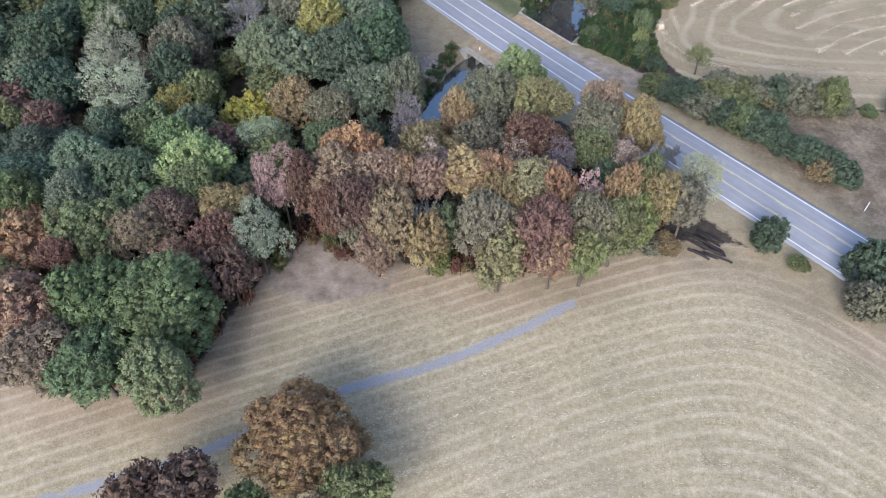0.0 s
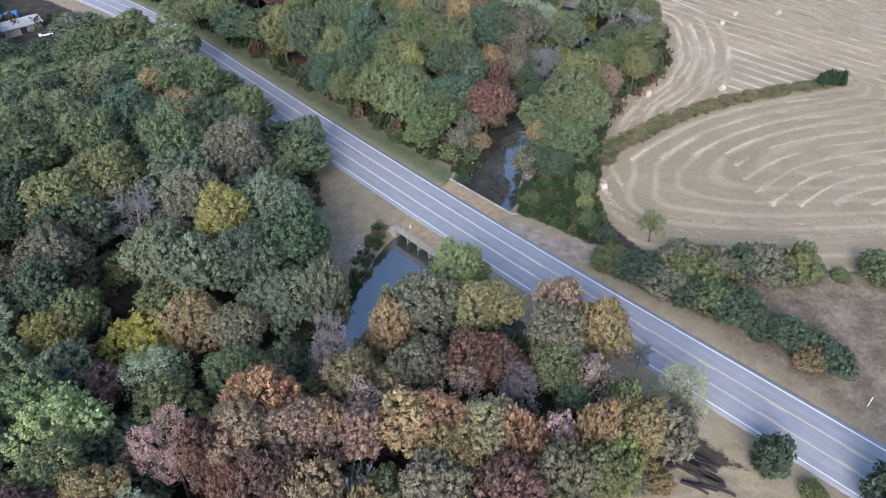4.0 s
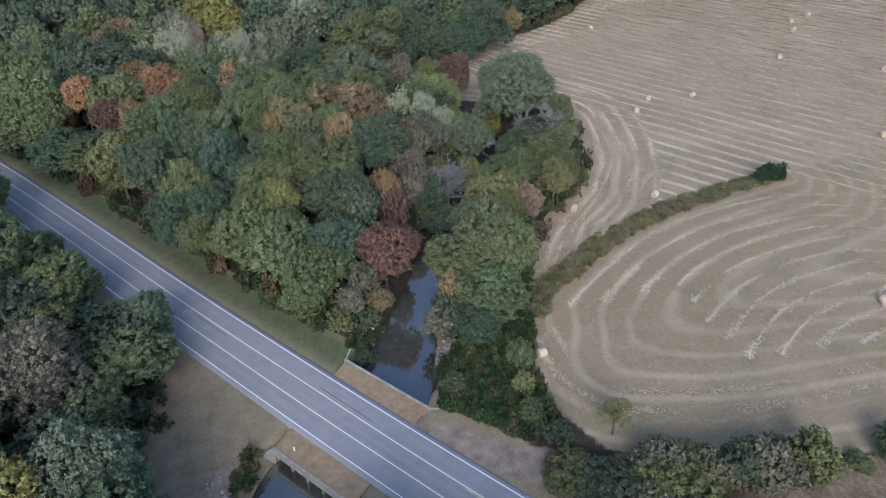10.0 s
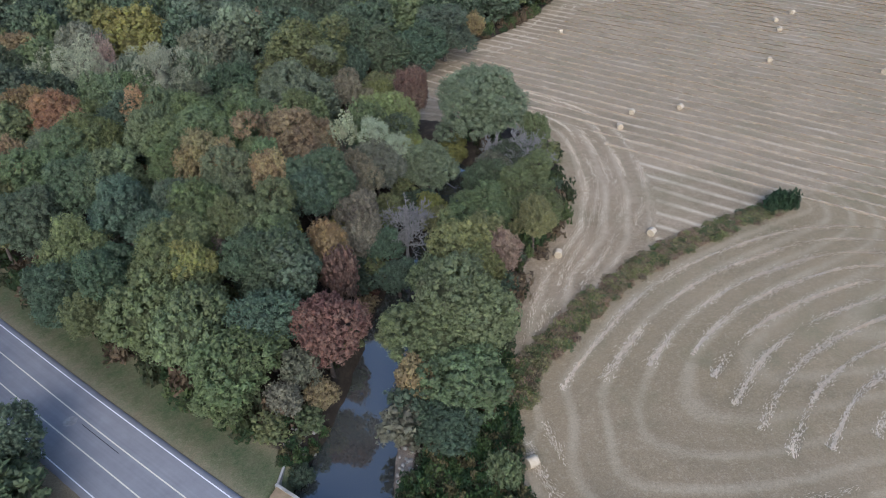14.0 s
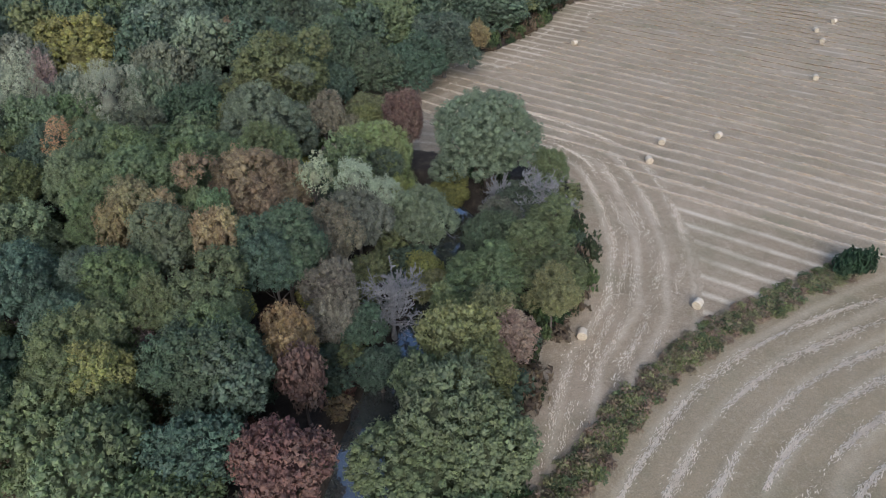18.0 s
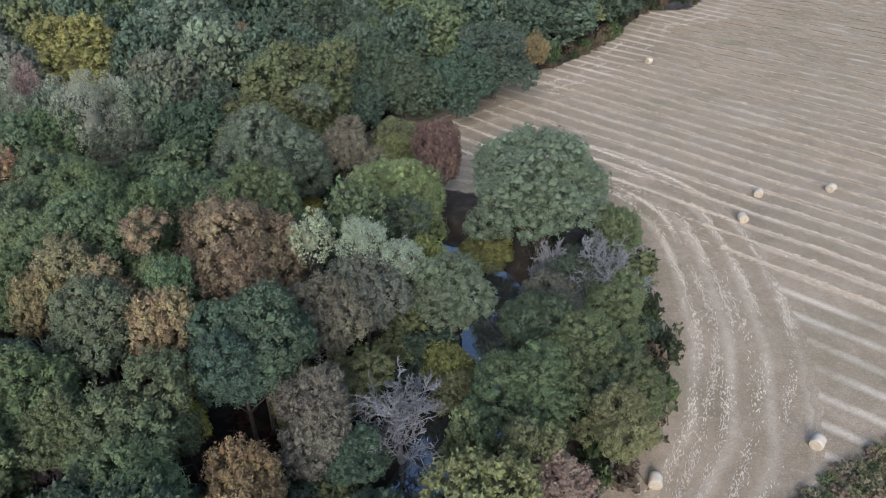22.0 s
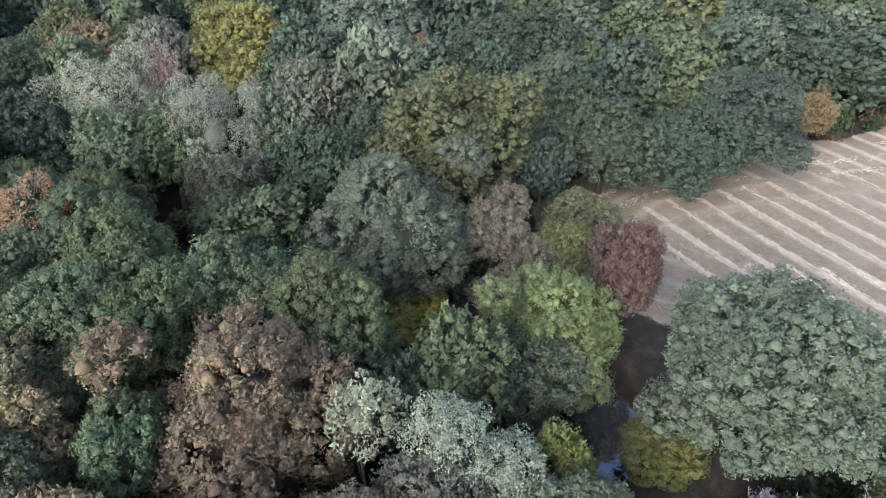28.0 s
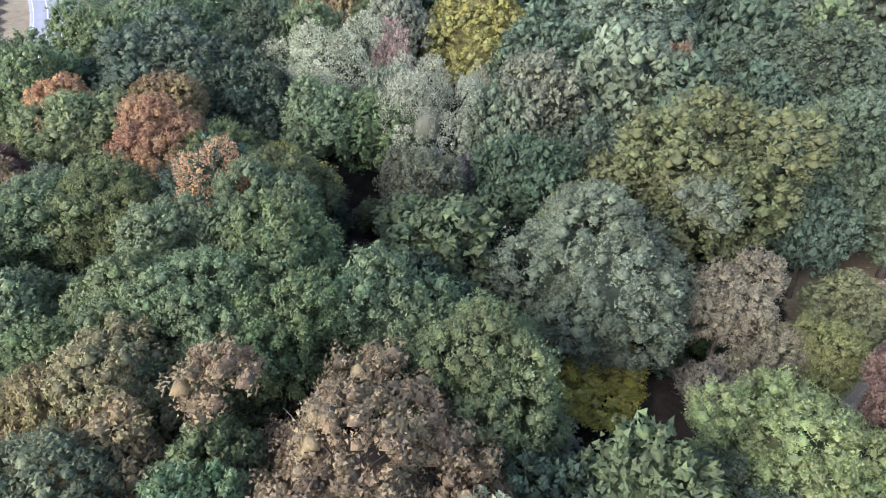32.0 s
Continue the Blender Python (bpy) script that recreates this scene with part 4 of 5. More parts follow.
tree("yo", -0.4614, 263.4, 15.5, 4.6)
tree("ol", 61, 264, 11.9, 3.5)
tree("or", -41, 264, 14.4, 4.1)
tree("ol", -10.39, 264.7, 16, 4)
tree("bg", 51.68, 265.8, 14.5, 3.8)
tree("bg", 14.61, 270.4, 15.5, 5.6)
tree("dg", -42, 271, 17.5, 7.8)
tree("dg", -28.05, 273.5, 23.5, 11)
tree("ol", 65.02, 276, 9, 4.2)
tree("gr", -5.606, 276.3, 18, 4.8)
tree("dg", -16.35, 276.3, 20, 6.2)
tree("gr", -51, 278, 22.9, 7.4)
tree("dg", 25.67, 278.1, 18.5, 5.5)
tree("li", 16.87, 278.1, 14, 3)
tree("gr", 1.465, 281.6, 17, 6)
tree("ol", 45.16, 282.9, 23.2, 10)
tree("dg", 58.07, 283.5, 15, 4.2)
tree("pa", 7.893, 283.8, 23, 6.1)
tree("gp", 2.128, 285.6, 20, 4.2)
tree("pa", -11.71, 287.4, 23, 7.3)
tree("gp", 17.63, 287.5, 20, 4.8)
tree("gr", -44, 288, 23.5, 7.4)
tree("dg", -28, 290, 23.3, 6.3)
tree("dg", 81, 293, 15.9, 7.5)
tree("dg", 68, 293, 17, 7.3)
tree("dg", 29, 293, 13.6, 4.3)
tree("dg", 59, 294, 22.7, 6.6)
tree("bg", 20.08, 294.2, 21.5, 6)
tree("pk", -5.37, 296.2, 21.5, 3.6)
tree("pa", 8.61, 298.1, 19, 2.3)
tree("dg", 92, 302, 17.4, 8.2)
tree("pk", -13, 306, 14.5, 4.4)
tree("bg", -12, 308, 22.7, 6)
tree("br", 35.18, 308.1, 20, 2.8)
tree("yb", 106, 313, 10.9, 3.1)
tree("br", -29, 313, 19.8, 5.5)
tree("yo", 1.175, 315.3, 22.5, 9.5)
tree("yb", 108, 316.6, 9, 2.5)
tree("bg", 33, 318, 13.6, 4.3)
tree("dg", 53, 321, 22.2, 9.9)
tree("gp", 24.27, 325.5, 22.5, 11)
tree("gp", -14.84, 174.9, 9.5, 3.9)
tree("ol", -29.87, 185.8, 13.5, 5.7)
tree("gp", -44.43, 202.4, 14.5, 6.3)
tree("bg", -51.89, 215.6, 15, 6)
tree("de", 41.47, 100.1, 7, 1.4)

# ---- woods behind and between ----
WOODS = [
    ([(-400, 20), (-140, 47), (-68, 58), (-51, 56), (-40, 57), (-36, 68), (-29, 84), (-15, 80), (7, 77), (30, 82), (36, 85), (30, 98), (18, 112), (4, 112), (-8, 110), (-13, 128), (-15, 160), (-20, 176), (-60, 232), (-100, 272), (-115, 268), (-135, 292), (-180, 330), (-400, 400)], 15.5),
    ([(19, 167), (7, 184), (-16, 216), (-46, 256), (-66, 282), (-110, 326), (-160, 360), (-300, 430), (-300, 760), (500, 760), (420, 480), (230, 402), (172, 357), (161, 360), (138, 337), (116, 321), (90, 314), (69, 305), (56, 294), (50, 280), (50, 266), (56, 258), (70, 250),
      (84, 240), (93, 233), (88, 216), (80, 203), (68, 194), (57, 178), (50, 166), (38, 160), (30, 165)], 20.5),
]


# open spots set from the camera's view, so dark floor, pool and shed show
GLADES = np.array([(3, 270, 6), (-6, 282, 6), (25, 268, 6), (19, 279, 5), (44, 256, 4), (51, 266, 6), (-33, 352, 6), (64, 247, 5), (-47, 133, 7), (-62, 155, 6), (-26, 88, 5), (48, 210, 3), (47, 258, 4), (13, 197, 3), (30, 283, 4), (67, 219, 7), (70, 227, 6), (63, 213, 5), (66, 211, 4), (43, 193, 3), (42, 247, 5), (50, 245, 5), (5, 268, 6), (8, 285, 5), (-113, 270, 13), (-106, 256, 9), (-98, 245, 7), (-122, 282, 9), (-103, 260, 6)], float)


# lanes through the canopy, fitted to the camera's view of creek and woodland floor: a spot, and the lean towards the
# camera for each metre of height
SIGHT_LANES = np.array([(68.47, 223.1, -0.28, -0.75), (65.5, 246.3, -0.23, -1.1), (69.15, 238.3, -0.29, -0.99), (44.3, 251.2, 0.17, -0.96), (65.84, 246.4, -0.18, -0.88), (66.47, 238.5, -0.19, -0.76), (44.96, 249.6, 0.15, -0.81), (68.12, 226.4, -0.43, -1.2), (44.48, 193.9, -0.1, -0.75), (3.706, 270.6, 0.91, -1.2), (6.686, 263.1, 0.86, -1.1), (-0.495, 277.4, 0.94, -1.5), (29.02, 266, 0.45, -1.2), (-0.032, 128, 0.0086, -1.2), (-2.328, 118.1, 0.034, -1.1), (30.74, 169.1, -0.15, -0.93), (39.24, 186.6, -0.25, -1.1), (-45.91, 130.9, 0.53, -1.3)])


def fill_woods():
    """The rest of the woods: crowns at uneven spacing wherever no single tree stands and the camera's lanes stay clear.
    """
    g = np.random.default_rng(5)
    codes = ["dg", "gr", "gr", "dg", "ol", "gp", "gp", "dg", "gr", "dg", "gr", "dg"]
    models = [crown(900 + i, 5.0, 4.5, 16.0, 9, 0.95, 0.55, 15, 0.46, body=0.68, coarse=True) for i in range(8)]
    close = [crown(930 + i, 5.0, 4.5, 16.0, 10, 0.85, 0.44, 20, 0.45, body=0.68, coarse=True) for i in range(6)]
    small = [crown(950 + i, 5.0, 4.0, 16.0, 9, 1.15, 0.72, 12, 0.46, body=0.68, coarse=True) for i in range(6)]
    skirts = [crown(990 + i, 5.0, 0.6, 16.0, 13, 1.0, 0.6, 14, 0.44, body=0.68, coarse=True) for i in range(6)]
    spots = np.zeros((6000, 3))
    spots[:len(PLACED)] = PLACED
    ns = len(PLACED)
    V, F, L, T, n0, count = [], [], [], [], 0, 0
    TV, TF, tn0 = [], [], 0
    for poly, tall in WOODS:
        q = np.array(poly)
        lo, hi = np.maximum(q.min(0), [-190, 40]), np.minimum(q.max(0), [330, 560])
        N = int((hi - lo).prod() / 7)
        P = g.uniform(lo, hi, (N, 2))
        P = P[inside(P, poly)]
        dr, _, _ = near(P, ROAD)
        dc, k, _ = near(P, CREEK)
        far = P[:, 1] > 300
        ok = (dr > 12.5) & (dc > CREEK[k, 2] + 2.2)
        ok &= (np.abs(np.arctan2(P[:, 0] - 30, P[:, 1] + 40)) < 0.75)
        P = P[ok]
        for x, y in P:
            r = g.uniform(3.0, 5.4) if y < 110 else g.uniform(4.0, 7.4)
            if y > 320:
                r *= 1.15
            a = spots[:ns]
            if (np.hypot(GLADES[:, 0] - x, GLADES[:, 1] - y) < GLADES[:, 2] + 0.45 * r).any():
                continue
            # no crown across a lane to the camera
            low = SIGHT_LANES[:, None, :2] + SIGHT_LANES[:, None, 2:] * np.arange(2.0, 15.0, 2.0)[None, :, None]
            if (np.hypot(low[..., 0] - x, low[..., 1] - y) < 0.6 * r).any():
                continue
            gap = np.hypot(a[:, 0] - x, a[:, 1] - y) - (0.76 if y > 270 else 0.68) * (a[:, 2] + r)
            if gap.min() < 0:
                continue
            spots[ns] = (x, y, r)
            ns += 1
            v, f, l = (small if y > 330 or x < -110 else close if 188 < y < 285 and -35 < x < 95 else models)[g.integers(0, 6)]
            if deep(np.array([[x, y]]), HAY)[0] > -10:
                v, f, l = skirts[g.integers(0, 6)]
            t0 = tall
            if tall > 18:
                t0 = 13 + 11 * min(1, max(0, (np.hypot(x - ROAD[:, 0], y - ROAD[:, 1]).min() - 14) / 25)) if x < 62 else 18
            if y < 275 and -25 < x < 95:
                t0 *= 0.74
            if y < 120:
                t0 = 9.5 if x > -45 else 12.5
            if x < -70 and y > 205:
                t0 *= 0.55
            h = min(t0 * g.uniform(0.74 if y > 270 else 0.86, 1.08), r * 3.6)
            an = g.uniform(0, 6.28)
            R = np.array([[math.cos(an), -math.sin(an)], [math.sin(an), math.cos(an)]]) * (r / 5.0)
            w = np.c_[v[:, :2] @ R.T + [x, y], v[:, 2] * h / 16.0]
            code = codes[g.integers(0, len(codes))] if g.uniform() < 0.8 else "dg"
            if y < 118 and g.uniform() < 0.7:
                code = ["rb", "br", "rb", "pk", "yb", "ol"][g.integers(0, 6)] if x > -40 else ["gr", "rd", "gp", "ol"][g.integers(0, 4)]
            t = np.array(TINT[code]) * g.uniform(0.8, 1.15) * (0.82 if 120 < y < 275 else 1.0)
            V.append(w)
            F.append(f + n0)
            L.append(l)
            T.append(np.tile(np.r_[t, 1], (len(w), 1)))
            n0 += len(w)
            s = np.array([0, 0.4, 1.0])
            tv, tf = tube(np.c_[x + 0.3 * s, y + 0.2 * s, s * h * 0.7 - 0.6], 0.3 * (1 - 0.6 * s) * r / 4.5, 5)
            TV.append(tv)
            TF.append(tf + tn0)
            tn0 += len(tv)
            count += 1
    # saplings and understorey in the gaps
    low = [crown(970 + i, 5.0, 1.0, 16.0, 6, 1.5, 0.9, 12, 0.5, body=0.7, coarse=True) for i in range(4)]
    P = g.uniform([-75, 62], [105, 330], (9000, 2))
    dr, dc, k = near(P, ROAD)[0], *near(P, CREEK)[:2]
    P = P[(inside(P, WOODS[0][0]) | inside(P, WOODS[1][0])) & (dr > 13) & (dc > CREEK[k, 2] + 1.6)]
    for x, y in P:
        r = g.uniform(1.6, 3.2)
        a = spots[:ns]
        gap = np.hypot(a[:, 0] - x, a[:, 1] - y) - 0.75 * a[:, 2] - 0.5 * r
        # understorey keeps off the foot of the camera's lanes
        out = SIGHT_LANES[:, None, :2] + SIGHT_LANES[:, None, 2:] * np.arange(0.0, 7.0, 2.0)[None, :, None]
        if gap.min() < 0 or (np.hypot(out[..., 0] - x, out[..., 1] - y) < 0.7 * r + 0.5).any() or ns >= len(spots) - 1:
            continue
        spots[ns] = (x, y, r * 0.8)
        ns += 1
        v, f, l = low[g.integers(0, 4)]
        h = r * g.uniform(1.6, 2.6)
        an = g.uniform(0, 6.28)
        R = np.array([[math.cos(an), -math.sin(an)], [math.sin(an), math.cos(an)]]) * (r / 5.0)
        w = np.c_[v[:, :2] @ R.T + [x, y], v[:, 2] * h / 16.0 + float(height([(x, y)])[0]) - 0.2]
        t = np.array(TINT[("dg", "gr", "ol", "bg", "dg", "br")[g.integers(0, 6)]]) * g.uniform(0.75, 1.0)
        V.append(w)
        F.append(f + n0)
        L.append(l)
        T.append(np.tile(np.r_[t, 1], (len(w), 1)))
        n0 += len(w)
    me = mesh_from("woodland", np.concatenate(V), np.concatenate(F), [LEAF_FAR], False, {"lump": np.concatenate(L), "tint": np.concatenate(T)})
    wood = tagged(new("woodland", me), "dense mixed green woodland with some brown autumn crowns", "woodland", kind="stuff")
    part("woodland_trunks", mesh_from("woodland_trunks", np.concatenate(TV), np.concatenate(TF), [BARK], True), wood)
    print("fill", count, "tris", sum(len(f) for f in F))


fill_woods()


def scatter(name, spots, label, category, leaf=0.42, lumps=5, seeds=4, seed0=700):
    """Low growth nobody could count: small lumpy clumps (x, y, radius, height, tint) in one mesh."""
    g = np.random.default_rng(seed0)
    models = [crown(seed0 + i, 1.0, 0.0, 1.0, lumps, 0.4, leaf, 7, 0.5, 0.2, 0.7, coarse=True, core=False) for i in range(seeds)]
    xy = np.array([s[:2] for s in spots])
    zs = height(xy)
    V, F, L, T, n0 = [], [], [], [], 0
    for (x, y, r, h, t), z in zip(spots, zs):
        v, f, l = models[g.integers(0, seeds)]
        an = g.uniform(0, 6.28)
        R = np.array([[math.cos(an), -math.sin(an)], [math.sin(an), math.cos(an)]]) * r
        w = np.c_[v[:, :2] @ R.T + [x, y], v[:, 2] * h + max(z, -3.0) - 0.08 * h]
        V.append(w)
        F.append(f + n0)
        L.append(l)
        T.append(np.tile(np.r_[np.array(t) * g.uniform(0.75, 1.2), 1], (len(w), 1)))
        n0 += len(w)
    me = mesh_from(name, np.concatenate(V), np.concatenate(F), [LEAF_FAR], False, {"lump": np.concatenate(L), "tint": np.concatenate(T)})
    return tagged(new(name, me), label, category, kind="stuff")


def along(line, n, wide, g, lo=0.0, hi=1.0):
    k = g.uniform(lo, hi, n) * (len(line) - 1)
    i = k.astype(int)
    nn = normals(line)[i]
    return line[i, :2] + nn * (g.normal(0, 1, n).clip(-1.6, 1.6) * wide)[:, None], k / len(line)


def low_growth():
    g = np.random.default_rng(21)
    # bramble strip that divides the hay field
    p, k = along(DIVIDE, 560, 1.35, g)
    cols = [(0.17, 0.14, 0.085), (0.14, 0.15, 0.06), (0.21, 0.15, 0.1), (0.1, 0.12, 0.055), (0.19, 0.18, 0.085)]
    s = [(x, y, g.uniform(0.5, 1.1), g.uniform(0.4, 1.1) * (1.25 - 0.7 * t), cols[g.integers(0, 5)]) for (x, y), t in zip(p, k)]
    p = np.array([129.5, 193.5]) + g.normal(0, 1, (45, 2)) * [1.5, 0.9]
    s += [(x, y, 0.9, g.uniform(1.5, 2.8), (0.035, 0.06, 0.03)) for x, y in p]
    p = np.array([169.5, 359.0]) + g.normal(0, 1, (70, 2)).clip(-1.7, 1.7) * [4.2, 2.0]
    s += [(x, y, g.uniform(0.6, 1.2), g.uniform(0.5, 1.3), (0.085, 0.08, 0.085)) for x, y in p]
    scatter("bramble_strip", s, "overgrown bramble and weed strip across the hay field", "brambles", 0.34)
    # rank growth round the culvert's far mouth, up to the hay field
    poly = [(31, 145), (37, 140), (44, 134), (48, 138), (49, 150), (54, 163), (57, 172), (50, 172), (44, 163), (38, 158), (33, 153)]
    p = g.uniform([28, 132], [60, 174], (1700, 2))
    p = p[inside(p, poly)]
    cols = [(0.05, 0.085, 0.03), (0.07, 0.1, 0.035), (0.04, 0.07, 0.03), (0.12, 0.105, 0.05), (0.06, 0.07, 0.035)]
    s = [(x, y, g.uniform(0.5, 1.0), g.uniform(0.5, 1.7), cols[g.integers(0, 5)]) for x, y in p]
    p = g.uniform([-14, 112], [26, 172], (3000, 2))
    dc, kk, _ = near(p, CREEK)
    dr, _, _ = near(p, ROAD)
    m = (dc > CREEK[kk, 2] + 0.6) & (dc < CREEK[kk, 2] + 3.2) & (dr > 12)
    s += [(x, y, g.uniform(0.4, 0.9), g.uniform(0.4, 1.2), cols[g.integers(0, 5)]) for x, y in p[m][:260]]
    scatter("creekside_growth", s, "rank green weeds and vines on the creek banks", "weeds", 0.36, seed0=720)
    # undergrowth along the edges of the woods
    s = []
    for poly, _ in WOODS:
        q = np.array(poly + poly[:1], float)
        for a, b in zip(q[:-1], q[1:]):
            n = int(np.linalg.norm(b - a) * 0.9)
            if n > 150 or min(a[1], b[1]) > 430:
                continue
            t = g.uniform(0, 1, n)[:, None]
            inward = np.array([b[1] - a[1], a[0] - b[0]])
            pp = a + (b - a) * t + unit(inward) * g.uniform(-3.0, 3.0, n)[:, None]
            pp = pp[(np.hypot(pp[:, 0], pp[:, 1] - 140) > 16) & (near(pp, ROAD)[0] > 10.5) & (near(pp, CREEK)[0] > 10)] if n else pp
            for x, y in pp:
                c = [(0.15, 0.085, 0.05), (0.16, 0.12, 0.06), (0.1, 0.1, 0.04), (0.12, 0.06, 0.04)] if y < 110 else [(0.045, 0.07, 0.03), (0.07, 0.09, 0.035), (0.11, 0.08, 0.05), (0.05, 0.06, 0.03)]
                s.append((x, y, g.uniform(0.8, 1.9), g.uniform(0.9, 3.4), c[g.integers(0, 4)]))
    scatter("undergrowth", s, "mixed brown and green undergrowth along the wood's edge", "undergrowth", 0.36, seed0=740)
    # scrub beneath the crowns
    s = []
    p = g.uniform([-90, 60], [110, 330], (3000, 2))
    dr, _, _ = near(p, ROAD)
    dc, kk, _ = near(p, CREEK)
    m = (inside(p, WOODS[0][0]) | inside(p, WOODS[1][0])) & (dr > 13) & (dc > CREEK[kk, 2] + 2.5)
    for x, y in p[m][:520]:
        c = [(0.05, 0.06, 0.03), (0.09, 0.06, 0.04), (0.06, 0.05, 0.035), (0.11, 0.06, 0.045)]
        s.append((x, y, g.uniform(0.6, 1.5), g.uniform(0.6, 2.4), c[g.integers(0, 4)]))
    scatter("woodland_scrub", s, "dark scrub and saplings on the woodland floor", "scrub", 0.45, 5, seed0=760)


low_growth()


def bush(code, x, y, h, r, words):
    """A bush of the hedgerow: leafy to the ground on a few stems."""
    key = ("bush", DICE.randrange(4))
    if key not in STOCK:
        v = crown(400 + key[1], 2.5, 0.0, 4.0, 9, 0.55, 0.36, 20, 0.46, 0.16)
        bits = []
        for i in range(5):
            a = i * 1.3 + key[1]
            bits.append(tube([(0.15 * math.cos(a), 0.15 * math.sin(a), -0.3), (0.5 * math.cos(a), 0.5 * math.sin(a), 1.4), (1.1 * math.cos(a), 1.1 * math.sin(a), 3.0)], [0.07, 0.05, 0.02], 5))
        tv, tf = join(bits)
        STOCK[key] = (mesh_from("foliage", v[0], v[1], [LEAF], False, {"lump": v[2]}), mesh_from("stems", tv, tf, [BARK], True))
    cm, tm = STOCK[key]
    base = tagged(new("bush"), words, "bush", "hedgerow bushes")
    base.matrix_world = pose(x, y, float(height([(x, y)])[0]), 0, 0, DICE.uniform(0, 360)) @ Matrix.Diagonal((r / 2.5, r / 2.5, h / 4.0, 1))
    part("stems", tm, base)
    c = part("foliage", cm, base)
    k = DICE.uniform(0.85, 1.15)
    c.color = (*[a * k * 0.84 for a in TINT[code]], 1)


DARK = "dense dark green hedgerow bush"
for _x, _y, _h, _r in ((45, 127, 2.6, 2.4), (48.5, 124.5, 3, 2.6), (50, 120.5, 3, 2.4), (53, 118, 3.2, 2.6), (55.5, 121.5, 3.6, 2.8), (58, 124, 4.6, 2.6), (60, 118.5, 3.8, 2.8), (59, 112, 3.6, 2.8), (62.5, 110, 3.4, 2.6), (64, 121, 4.4, 2.4),
                       (66, 105, 3.6, 2.8), (69, 102, 3.2, 2.6), (71, 119.5, 5.4, 2.8), (75, 119, 5.2, 2.8), (78.5, 118, 4.8, 2.6), (73, 96.5, 3.4, 2.2), (94, 116, 5, 3), (98, 115, 4, 2.6), (104, 113, 3.6, 3), (110, 112, 3.4, 2.8), (118, 110, 3.6, 3), (52, 124, 3, 2.4), (56, 115, 3.2, 2.6), (61.5, 122.5, 4.0, 2.4), (67, 121, 3.6, 2.4), (68, 120, 4.6, 2.2), (82, 117.5, 2.2, 1.6), (87, 117, 1.2, 1.4), (64, 108, 3.4, 2.4), (71, 99.5, 3.2, 2.2), (124, 109, 4, 3), (131, 107, 4, 3)):
    _k = DICE.choice(("dg", "dg", "dg", "gr", "bg", "ol"))
    bush(_k, _x, _y, _h * DICE.uniform(0.85, 1.45), _r * DICE.uniform(1.05, 1.5), DARK if _k == "dg" else "leafy hedgerow bush of a lighter dull green")
for _c, _x, _y, _h, _r, _w in (("yb", 67, 119, 3.6, 1.5, "golden brown thin bush in the hedgerow"), ("bg", 73, 121, 5.4, 2.0, "brownish bush in the hedgerow"), ("br", 69.5, 97.5, 3.8, 2.4, "rusty brown bush at the hedgerow's end"),
                               ("ol", 62, 116, 3, 2.0, "olive bush in the hedgerow"), ("gr", 46.5, 150, 5.2, 2.0, "tall green bush beside a hay bale"), ("lg", 45, 144.5, 3.6, 1.5, "light green bush above the creek"), ("gr", 44, 139, 3.4, 1.8, "green bush above the creek"),
                               ("dg", 46.5, 134, 2.8, 2.0, DARK), ("gr", 34, 148, 2.2, 2.2, "low leafy bush at the culvert's wing wall"), ("dg", 54, 80, 5.4, 2.6, "lone dark green cedar-like bush by the logs"), ("dg", 68, 72, 7, 4, "large dark green bush at the field corner"),
                               ("bg", 64.5, 66, 5, 3.0, "brownish bush at the field corner"), ("dg", 71, 66, 6, 3.6, "large dark green bush at the field corner"), ("ol", 58, 75, 1.8, 1.6, "low olive weeds by the road"), ("dg", 21, 162, 2.4, 1.8, "green bush at the culvert's corner"),
                               ("br", 37, 80, 2.2, 2.2, "low brown brushwood heap"), ("bg", 34, 80, 2.0, 2.0, "low brown brushwood heap")):
    bush(_c, _x, _y, _h, _r, _w)
tree("ol", 55, 132.5, 7.5, 2.0, "airy", "slender olive sapling above the hedgerow")

# ---- hay ----


